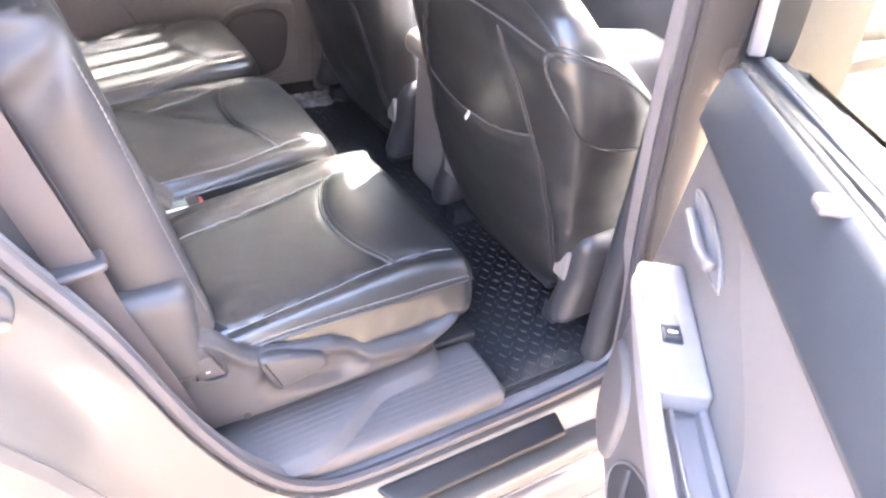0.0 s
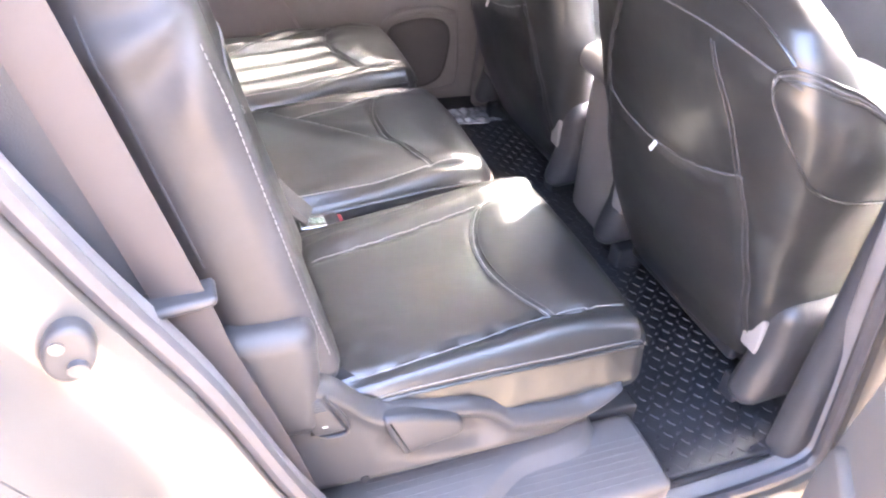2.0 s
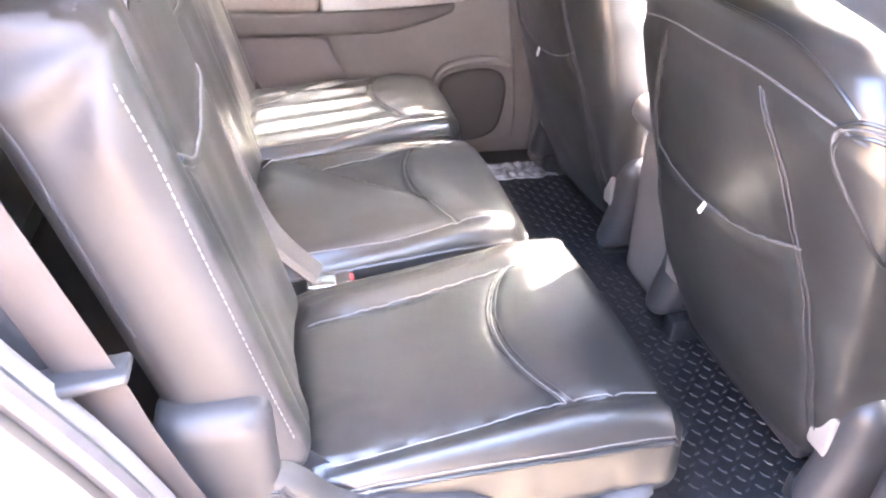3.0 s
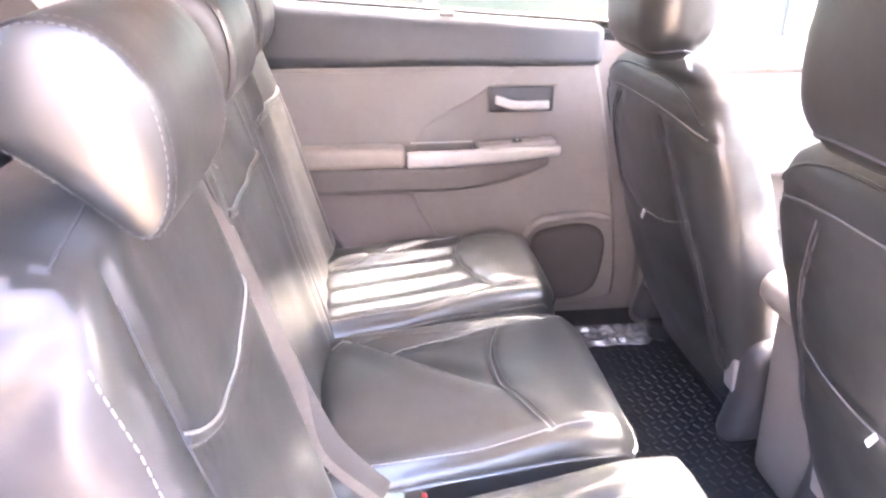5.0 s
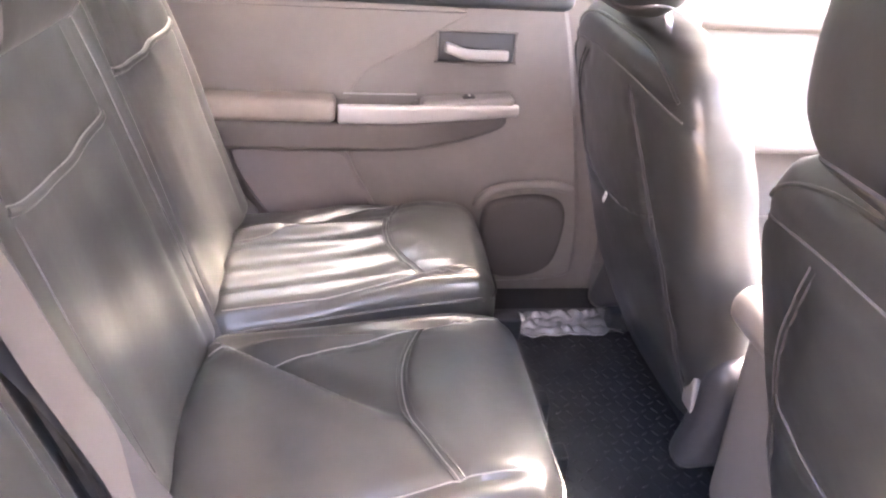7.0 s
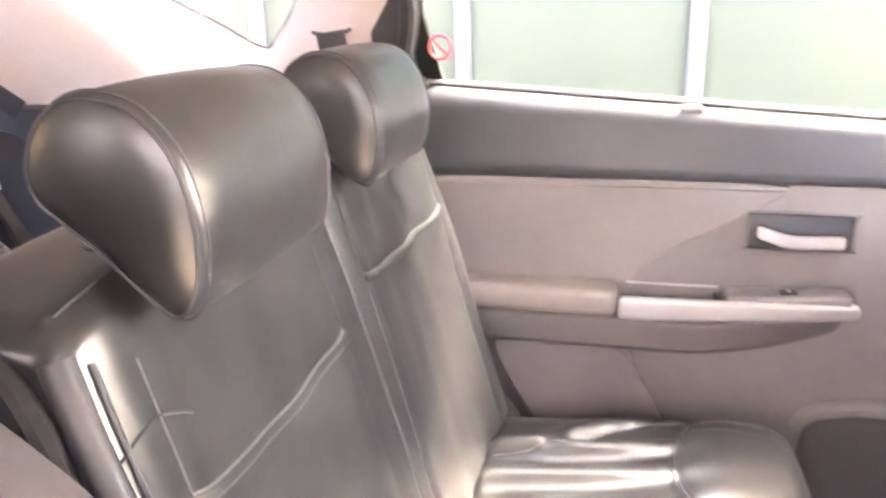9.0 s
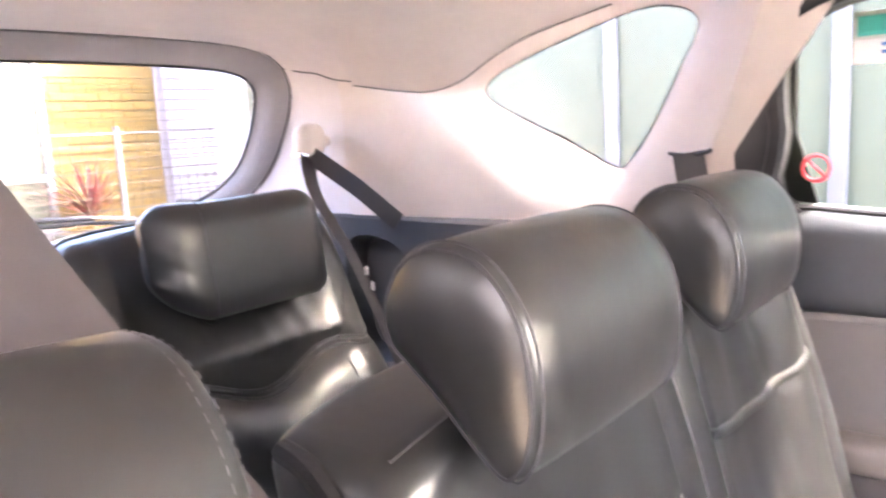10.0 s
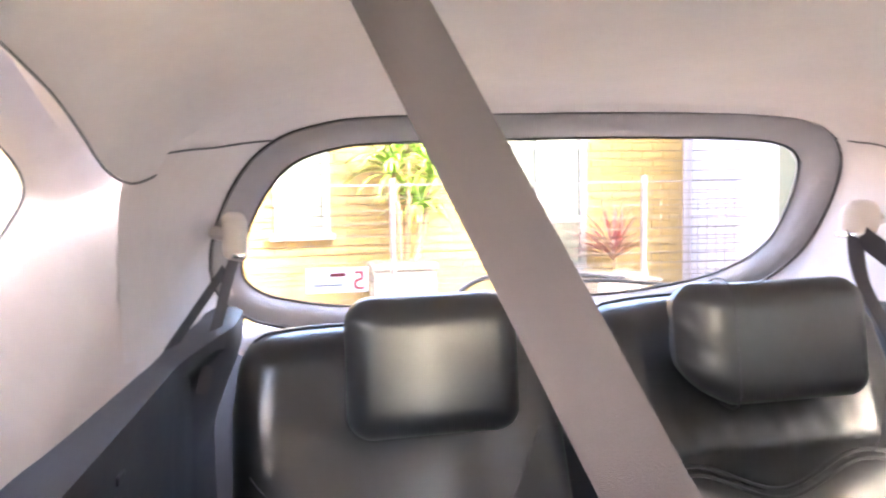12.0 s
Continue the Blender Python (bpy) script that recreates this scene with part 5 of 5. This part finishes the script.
    part("seat_base", block(-0.96, -0.56, yc - w / 2 + 0.03, yc + w / 2 - 0.03, 0.412, 0.54, 0.02, 0.1), PLASTIC_DARK, seat)
    return seat


third_row_seat(-0.330, 0.520, "black leather third-row seat below the rear window", "plain")
third_row_seat(0.272, 0.548, "black leather third-row seat with an arched sewn fold", "arched")


# ---- belts ----
middle = thing("seat_belt", (-0.40, -0.41, 1.60), "grey-brown webbing belt from the ceiling to the middle seat", "seat belt")
run = spline([V(-0.407, -0.444, 1.598), V(-0.38, -0.421, 1.540), V(-0.31, -0.3685, 1.4045), V(-0.24, -0.316, 1.269), V(-0.184, -0.270, 1.165), V(-0.126, -0.236, 1.06), V(-0.088, -0.236, 0.95), V(-0.060, -0.232, 0.86), V(-0.035, -0.222, 0.76), V(0.03, -0.210, 0.676)], 6)
turn = [Vector((0.30, 0.86, 0.42)).lerp(Vector((0.10, 0.94, 0.33)), max(0, min(1, (1.22 - p.z) / 0.14))) for p in run]
part("webbing", strap(run, turn, 0.0445), WEB, middle)
lap = spline([V(0.035, -0.212, 0.672), V(-0.03, -0.220, 0.76), V(-0.080, -0.228, 0.90), V(-0.115, -0.236, 0.98)], 6)
part("lap_webbing", strap(lap, (0.5, 0.75, 0.3), 0.040), WEB_DARK, middle)
tongue = part("latch_tongue", block(0.015, 0.062, -0.235, -0.195, 0.655, 0.668, 0.004, 0.02), CHROME, middle, "chrome belt tongue")
part("ceiling_guide", pad((0.075, 0.06, 0.03), 0.012, 0.03, lambda q: q + V(-0.407, -0.444, 1.602)), TRIM_BEIGE, middle)
stalk = thing("belt_buckle", (0.06, -0.20, 0.62), "black seat-belt buckle with a red release button", "belt buckle")
part("buckle_body", block(0.015, 0.085, -0.232, -0.196, 0.630, 0.664, 0.008, 0.02, lambda v: V(v.x, v.y, v.z + 0.2 * (v.x - 0.05))), PLASTIC_DARK, stalk)
part("release_button", block(0.076, 0.090, -0.224, -0.204, 0.652, 0.668, 0.003, 0.02), RED, stalk, "red plastic release button")

for foot, tip, label in ((V(-0.045, 0.170, 0.640), V(-0.088, 0.158, 0.825), "grey seat-belt buckle stalk between two seats"), (V(-0.032, 0.598, 0.650), V(-0.094, 0.600, 0.728), "short grey belt stalk beside the shut door")):
    stub = thing("belt_buckle", foot, label, "belt buckle")
    part("stalk", strap(spline([foot, foot.lerp(tip, 0.5) + V(0.006, 0, 0), tip], 5), (0.5, 0.8, 0.1), 0.030, 0.011), PLASTIC, stub)
    part("stalk_head", pad((0.022, 0.034, 0.03), 0.009, 0.02, lambda q: q + tip), PLASTIC, stub)

side = thing("seat_belt", (-0.30, -0.70, 1.40), "grey-brown webbing belt hanging beside the seat back", "seat belt")
run = spline([V(-0.318, -0.700, 1.46), V(-0.258, -0.700, 1.26), V(-0.208, -0.698, 1.08), V(-0.166, -0.692, 0.925), V(-0.145, -0.690, 0.84), V(-0.10, -0.688, 0.70), V(-0.06, -0.686, 0.56)], 6)
part("webbing", strap(run, (0.95, -0.2, 0.30), 0.048), WEB, side)
guide = part("belt_guide", block(-0.207, -0.134, -0.710, -0.676, 0.918, 0.930, 0.0058, 0.01, lambda v: V(v.x, v.y, v.z + 0.15 * (v.x + 0.17))), PLASTIC, side, "charcoal plastic belt guide")

far = thing("seat_belt", (-0.28, 0.60, 1.35), "belt in its pillar guide behind the seat", "seat belt")
part("pillar_guide", tube(spline([V(-0.402, 0.704, 1.303), V(-0.375, 0.697, 1.300), V(-0.345, 0.692, 1.302), V(-0.328, 0.689, 1.308)], 5), 0.0035, 6), PLASTIC, far)
part("webbing", strap([V(-0.365, 0.690, 1.304), V(-0.34, 0.672, 1.2), V(-0.29, 0.66, 1.0), V(-0.22, 0.65, 0.7)], (0.9, 0.3, 0), 0.047), WEB_DARK, far)


def rear_belt(s, label):
    slack = [V(-1.195, 0.605, 1.322), V(-1.115, 0.556, 1.240), V(-1.022, 0.557, 1.12), V(-0.950, 0.563, 0.985), V(-0.890, 0.562, 0.87), V(-0.85, 0.56, 0.74)]
    tight = [V(-1.205, 0.588, 1.322), V(-1.195, 0.601, 1.283), V(-1.185, 0.616, 1.225), V(-1.17, 0.630, 1.170), V(-1.15, 0.645, 1.10)]
    belt = thing("seat_belt", (-1.17, s * 0.60, 1.35), label, "seat belt", "third-row belts")
    y, wide = (0.605, 0.074) if s > 0 else (0.572, 0.040)
    flip = (lambda sh: sh) if s > 0 else mirror_y
    top = part("anchor_cover", flip(pad((0.058, wide, 0.080), wide * 0.38, 0.02, lambda q: V(q.x - 1.203, q.y + y + 0.016, q.z + 1.352 + 0.2 * q.x))), TRIM_BEIGE, belt, "beige plastic belt anchor cover")
    part("anchor_arm", flip(tube([V(-1.21, y + 0.016, 1.352), V(-1.225, 0.69, 1.352) if s > 0 else V(-1.40, 0.646, 1.352)], 0.013, 8)), TRIM_BEIGE, top)
    part("anchor_slot", flip(block(-1.225, -1.170, y - (0.020 if s > 0 else 0.002), y + (0.006 if s > 0 else 0.020), 1.318, 1.328, 0.003)), CHROME, top)
    part("webbing", flip(strap(spline(slack if s > 0 else tight, 5), (-0.50, 0.84, 0.2) if s > 0 else (0.88, 0.42, 0.1), 0.046 if s > 0 else 0.034)), WEB_DARK if s > 0 else WEB, belt)
    part("return_webbing", flip(strap([V(-1.185, y + 0.006, 1.322), V(-1.06, 0.625, 1.25), V(-0.975, 0.655, 1.176)] if s > 0 else [V(-1.185, 0.605, 1.300), V(-1.14, 0.650, 1.235), V(-1.08, 0.690, 1.176)], (0.7, 0.2, 0.7), 0.040 if s > 0 else 0.024)), WEB_DARK, belt)
    for z in (1.085, 1.055) if s > 0 else ():
        part("belt_stop", flip(pad((0.008, 0.006, 0.018), 0.002, 0.02, lambda q: q + V(-0.995 + 0.5 * (1.085 - z), 0.572, z))), STICKER, belt)


rear_belt(1, "dark third-row belt on its beige pillar anchor")
rear_belt(-1, "dark third-row belt on its pillar anchor by the open door")

# ---- floor mat, console, loose things ----
mat = thing("floor_mat", (0.66, 0, 0.42), "black rubber floor mat with raised diamond tread", "floor mat")
sheet = part("mat_sheet", block(0.43, 0.885, -0.690, 0.640, 0.412, 0.424, 0.005, 0.2), MAT_RUBBER, mat)
bars = []
for i in range(22):
    for j in range(64):
        x, y = 0.446 + i * 0.0205, -0.676 + j * 0.0205
        a = radians(35 if (i + j) % 2 else -55)
        d = V(math.cos(a), math.sin(a), 0)
        e = V(-d.y, d.x, 0)
        c = V(x, y, 0.4235)
        b = [c + d * 0.0095, c + e * 0.0026, c - d * 0.0095, c - e * 0.0026]
        t = [c + d * 0.006 + V(0, 0, 0.0022), c + e * 0.0012 + V(0, 0, 0.0022), c - d * 0.006 + V(0, 0, 0.0022), c - e * 0.0012 + V(0, 0, 0.0022)]
        bars.append((b + t, [(0, 1, 5, 4), (1, 2, 6, 5), (2, 3, 7, 6), (3, 0, 4, 7), (4, 5, 6, 7)]))
part("tread", merge(*bars), MAT_RUBBER, mat, "raised diamond tread", False, "stuff")
foil = thing("silver_sheet", (0.68, 0.57, 0.43), "crumpled silver plastic sheet on the floor mat", "plastic sheet")
part("sheet", block(0.50, 0.725, 0.525, 0.615, 0.427, 0.431, 0.0015, 0.005, lambda v: V(v.x + 0.012 * noise.noise(V(v.y * 20, 3, 1)), v.y + 0.022 * noise.noise(V(v.x * 22, 5, 1)), v.z + 0.013 * abs(noise.noise(V(v.x * 38, v.y * 34, 1))))), FOIL, foil)

console = thing("centre_console", (1.1, -0.01, 0.42), "grey moulded centre console between the front seats", "console")
part("console_body", block(0.70, 1.60, -0.105, 0.085, 0.412, 0.80, 0.040, 0.05, lambda v: V(v.x + 0.06 * max(0, 0.72 - v.z) * (v.x < 0.9), v.y * (1 + 0.5 * max(0, 0.7 - v.z)), v.z - 0.10 * max(0, v.x - 1.1))), DOOR_CARD, console)
part("console_lid", block(0.655, 1.05, -0.095, 0.070, 0.795, 0.850, 0.026, 0.03, lambda v: v + V(0, 0, -0.012 * bell(v.x - 0.655, 0.03))), DOOR_CARD, console, "padded armrest lid")
roll = thing("tape_roll", (1.62, -0.32, 1.05), "white roll lying on the dashboard", "roll")
ringp = [V(1.62 + 0.045 * math.cos(a), -0.32 + 0.045 * math.sin(a), 1.085) for a in [2 * math.pi * i / 24 for i in range(24)]]
part("roll_ring", tube(ringp, 0.02, 10, True), STICKER, roll)
cable = thing("charging_cable", (1.5, -0.44, 0.99), "thin white charging cable on the dashboard", "cable")
part("cord", tube(spline([V(1.44, -0.34, 0.93), V(1.46, -0.42, 0.95), V(1.44, -0.50, 0.93), V(1.45, -0.52, 0.99)], 6), 0.003, 6), STICKER, cable)
wheel = thing("steering_wheel", (1.38, -0.395, 0.95), "black steering wheel on the dashboard", "steering wheel")
tilt = Matrix.Rotation(radians(-65), 3, "Y")
part("rim", tube([V(1.36, -0.395, 0.95) + tilt @ V(0.18 * math.cos(a), 0.18 * math.sin(a), 0) for a in [2 * math.pi * i / 32 for i in range(32)]], 0.015, 8, True), PLASTIC_DARK, wheel)
part("hub", pad((0.10, 0.13, 0.05), 0.02, 0.03, lambda q: V(1.375, -0.395, 0.945) + tilt @ q), PLASTIC_DARK, wheel)
for a in (0, 180, 270):
    part("spoke", tube([V(1.372, -0.395, 0.947), V(1.36, -0.395, 0.95) + tilt @ V(0.175 * math.sin(radians(a)), 0.175 * math.cos(radians(a)), 0)], 0.014, 6), PLASTIC_DARK, wheel)
part("column", tube([V(1.38, -0.395, 0.94), V(1.62, -0.395, 0.86)], 0.035, 10), PLASTIC_DARK, wheel)

# ---- stickers and wiper ----
no_sign = thing("window_sticker", (-0.204, 0.74, 1.276), "round red prohibition sticker on the door glass", "sticker")
gy = lambda z: 0.757 - 0.16 * max(0, z - 1.2)
ring = [V(-0.192 + 0.0190 * math.cos(a), gy(1.276) , 1.274 + 0.0190 * math.sin(a)) for a in [2 * math.pi * i / 28 for i in range(28)]]
part("ring", tube(ring, 0.0026, 6, True), STICKER_RED, no_sign)
part("slash", tube([V(-0.2050, gy(1.276), 1.2870), V(-0.1790, gy(1.276), 1.2610)], 0.0022, 6), STICKER_RED, no_sign)
info = thing("info_label", (-0.10, 0.72, 1.43), "white printed label with a teal heading on the door glass", "sticker")
part("paper", block(-0.143, -0.023, gy(1.43) - 0.001, gy(1.43) + 0.001, 1.418, 1.488, 0.0005), STICKER, info)
part("heading", block(-0.138, -0.048, gy(1.43) - 0.0025, gy(1.43) - 0.0012, 1.455, 1.482, 0.0004), STICKER_TEAL, info)
part("text_bar", block(-0.108, -0.030, gy(1.43) - 0.0025, gy(1.43) - 0.0012, 1.440, 1.445, 0.0003), STICKER_BLUE, info)
part("text_bar", block(-0.108, -0.030, gy(1.43) - 0.0025, gy(1.43) - 0.0012, 1.430, 1.435, 0.0003), STICKER_BLUE, info)

five = thing("window_sticker", (-1.50, -0.42, 1.225), "white warranty sticker on the tailgate glass, seen from behind", "sticker")
sx = hatch_x(1.225, -0.42) + 0.011
part("paper", block(sx - 0.001, sx + 0.0005, -0.470, -0.335, 1.205, 1.262, 0.0003, fn=lambda v: V(v.x - 0.50 * (1.225 - v.z), v.y, v.z)), PAPER, five)
text = bpy.data.curves.new("numeral", "FONT")
text.body, text.size, text.extrude = "5", 0.062, 0.0006
holder = new("numeral_outline", text)
mesh = bpy.data.meshes.new_from_object(holder.evaluated_get(bpy.context.evaluated_depsgraph_get()))
bpy.data.objects.remove(holder)
mesh.materials.append(STICKER_RED)
numeral = new("numeral", mesh)
numeral.parent = five
mesh.transform(Matrix(((0, 0.5, 1, sx + 0.0025 - 0.007 + 1.50), (-1, 0, 0, 0.080), (0, 1, 0, -0.014), (0, 0, 0, 1))))
slope = lambda v: V(v.x - 0.50 * (1.225 - v.z), v.y, v.z)
part("text_bar", block(sx + 0.001, sx + 0.002, -0.418, -0.385, 1.242, 1.250, 0.0003, fn=slope), STICKER_RED, five)
part("text_bar", block(sx + 0.001, sx + 0.002, -0.455, -0.390, 1.220, 1.224, 0.0003, fn=slope), GALV, five)

wiper = thing("rear_wiper", (-1.53, 0.1, 1.19), "black rear wiper resting below the tailgate glass", "wiper")
part("arm", tube(spline([V(-1.605, -0.125, 1.178), V(-1.600, -0.054, 1.217), V(-1.598, 0.10, 1.222), V(-1.598, 0.30, 1.206)], 6), 0.006, 6), PLASTIC_DARK, wiper)
blade = part("blade", tube([V(-1.592, 0.10, 1.206), V(-1.590, 0.27, 1.200), V(-1.590, 0.445, 1.181)], 0.005, 6), RUBBER, wiper)
part("blade_spine", tube([V(-1.598, 0.13, 1.216), V(-1.597, 0.28, 1.212), V(-1.596, 0.40, 1.196)], 0.003, 6), SILVER, blade)
part("pivot", pad((0.03, 0.05, 0.03), 0.01, 0.02, lambda q: q + V(-1.605, -0.14, 1.165)), PLASTIC_DARK, wiper)

# ---- outside ----
part("ground", block(-40, 40, -40, 40, -0.2, 0.0, 0.01), PAVING, None, "ochre paved yard", kind="structure")

# Added wall, out of view: cuts the bright sky mirrored in leather and glass.
part("wall_unseen", block(-9.0, 9.0, -5.2, -5.0, 0.0, 4.2, 0.01), PLASTER, None, "unseen plastered wall added to dim the light through the open door", kind="structure")

house = thing("house", (-7.6, 1.0, 0), "yellow brick house wall with white windows", "house")
wall = part("wall", block(-7.9, -7.504, -5.0, 3.76, 0.0, 3.2, 0.005), MORTAR, house, "mortar bed of the brick wall")
# The white part is real; its forward depth is added to shade the bricks.
part("side_wing", block(-7.70, -5.65, 3.84, 8.5, 0.0, 3.4, 0.01), WING, house, "white wing, its projection made up to shade the bricks")
part("corner_post", block(-7.75, -7.49, 3.74, 3.86, 0.0, 3.2, 0.01), SHEET_POST, house)


def house_window(y0, y1, z0, z1):
    w = part("window", merge(block(-7.52, -7.46, y0, y1, z0, z0 + 0.06), block(-7.52, -7.46, y0, y1, z1 - 0.06, z1), block(-7.52, -7.465, y0, y0 + 0.07, z0 + 0.055, z1 - 0.055), block(-7.52, -7.465, y1 - 0.07, y1, z0 + 0.055, z1 - 0.055)), WHITE_TRIM, house, "white framed window")
    part("pane", block(-7.515, -7.50, y0 + 0.06, y1 - 0.06, z0 + 0.055, z1 - 0.055, 0.002), WINDOW_DARK, w)
    part("sill", block(-7.52, -7.40, y0 - 0.05, y1 + 0.05, z0 - 0.06, z0 + 0.004, 0.01), WHITE_TRIM, w)
    return w


WINDOWS = [(-0.72, -0.17, 1.03, 2.3), (1.62, 2.58, 0.58, 2.4)]
for y0, y1, z0, z1 in WINDOWS:
    house_window(y0, y1, z0, z1)
part("mullion", block(-7.51, -7.462, 2.02, 2.10, 1.14, 2.35), WHITE_TRIM, house)
part("transom", block(-7.51, -7.460, 1.68, 2.52, 1.08, 1.15), WHITE_TRIM, house)
brick = None
count = 0
for row in range(34):
    z = 0.04 + row * 0.086
    for col in range(-12, 17):
        y = col * 0.24 + (0.12 if row % 2 else 0)
        if not -1.3 < y < 3.65 or not 0.52 < z < 2.1 or any(a - 0.12 < y < b + 0.12 and c - 0.08 < z + 0.04 < d + 0.05 for a, b, c, d in WINDOWS):
            continue
        if brick is None:
            brick = part("brick", block(-0.02, 0.02, -0.115, 0.115, -0.038, 0.038, 0.004, 0.5, lambda v: v + house.location, 1), BRICK, wall, "", False)
            mesh_brick = brick.data
            brick.location = (-7.515 + 7.6, y - 1.0, z + 0.04)
        else:
            b = new("brick", mesh_brick)
            b.parent = wall
            b.location = (-7.515 + 7.6 + random.uniform(-0.002, 0.002), y - 1.0, z + 0.04)
        count += 1

mesh_fence = thing("mesh_fence", (-6.6, 1.0, 0), "galvanised wire mesh fence with round posts", "fence")
for y in (0.357, 2.82, -2.1):
    part("post", tube([V(-6.6, y, 0), V(-6.6, y, 1.56)], 0.028, 10), SEAL, mesh_fence, "grey round post")
for i in range(11):
    part("wire", tube([V(-6.6, -3.0, 0.35 + i * 0.115), V(-6.6, 4.2, 0.35 + i * 0.115)], 0.0042, 4), WIRE, mesh_fence)
part("mesh_wires", merge(*[tube([V(-6.605, -3.0 + i * 0.10, 0.3), V(-6.605, -3.0 + i * 0.10, 1.52)], 0.0026, 4) for i in range(72)]), WIRE, mesh_fence, kind="stuff")
part("rail", tube([V(-6.6, -3.0, 1.50), V(-6.6, 4.2, 1.50)], 0.006, 6), SEAL, mesh_fence)


def blade_leaf(base, way, length, wide, droop):
    """A strap leaf with a fold along its middle, arching over."""
    way = Vector(way).normalized()
    flat = way.cross(V(0, 0, 1)).normalized()
    rows, p, d = [], Vector(base), way.copy()
    for i in range(9):
        t = i / 8
        w = wide * (0.35 + 1.3 * t * (1 - t) * 2) * (1 - t) ** 0.5
        rise = d.cross(flat).normalized()
        rows.append([p - flat * w + rise * w * 0.3, p, p + flat * w + rise * w * 0.3, p + rise * 0.002])
        p = p + d * length / 8
        d = (d + V(0, 0, -droop * (0.3 + t))).normalized()
    return loft(rows)


def strap_plant(name, at, heads, leaves, length, wide, droop, steep, mat, label, category):
    """Heads of strap leaves on thin trunks; heads: (offset along y, height) of each crown."""
    plant = thing(name, at, label, category)
    rnd = random.Random(name)
    for dy, tall in heads:
        foot = Vector(at) + V(rnd.uniform(-0.08, 0.08), dy * 0.4, 0)
        crown = Vector(at) + V(rnd.uniform(-0.05, 0.05), dy, tall)
        part("trunk", tube(spline([foot, foot.lerp(crown, 0.5) + V(0.02, 0.02, 0), crown], 4), 0.030 if tall > 0.3 else 0.02, 8, taper=0.7), STEM, plant)
        tuft = []
        for i in range(leaves):
            a, e = rnd.uniform(0, 2 * math.pi), rnd.uniform(*steep)
            tuft.append(blade_leaf(crown + V(0, 0, rnd.uniform(-0.10, 0.03)), (math.cos(a) * math.cos(e), math.sin(a) * math.cos(e), math.sin(e)), length * rnd.uniform(0.65, 1.1), wide, rnd.uniform(*droop)))
        part("crown", merge(*tuft), mat, plant)
    return plant


strap_plant("yucca", (-7.1, 0.55, 0.72), [(-0.12, 0.98), (0.16, 0.60), (0.02, 1.28), (0.26, 0.92)], 44, 0.62, 0.036, (0.16, 0.42), (-0.1, 1.3), LEAF, "green strap-leaved yucca in a pale planter", "plant")
strap_plant("cordyline", (-7.1, 2.74, 0.55), [(0.0, 0.24)], 70, 0.60, 0.020, (0.01, 0.10), (0.15, 1.45), LEAF_RED, "red spiky cordyline by the brick wall", "plant")
for y0, y1 in ((0.20, 0.80), (2.46, 2.98)):
    tub = thing("planter", (-7.1, (y0 + y1) / 2, 0), "pale concrete planter box below the plant", "planter", "planters")
    top = 0.75 if y0 < 1 else 0.58
    part("box", merge(block(-7.32, -6.86, y0, y1, 0.0, top - 0.05, 0.012), block(-7.34, -6.84, y0 - 0.02, y1 + 0.02, top - 0.06, top, 0.012)), PLANTER, tub)
    part("soil", block(-7.31, -6.87, y0 + 0.02, y1 - 0.02, top - 0.01, top + 0.008, 0.003), STEM, tub)

side_fence = thing("sheet_fence", (0, 3.2, 0), "pale green sheet fence with white posts beside the car", "fence")
# The unseen upper part is made up: 4.5 m high to block the sun.
for i in range(-5, 7):
    x = i * 1.10 + 0.95
    part("sheet", block(x - 0.532, x + 0.532, 3.20, 3.212, 0.05, 4.50, 0.004), SHEET, side_fence)
    part("post", block(x + 0.512, x + 0.588, 3.17, 3.24, 0.0, 4.53, 0.006), SHEET_POST, side_fence)
part("rail", block(-6.5, 8.5, 3.16, 3.26, 4.49, 4.55, 0.008), SHEET_POST, side_fence)
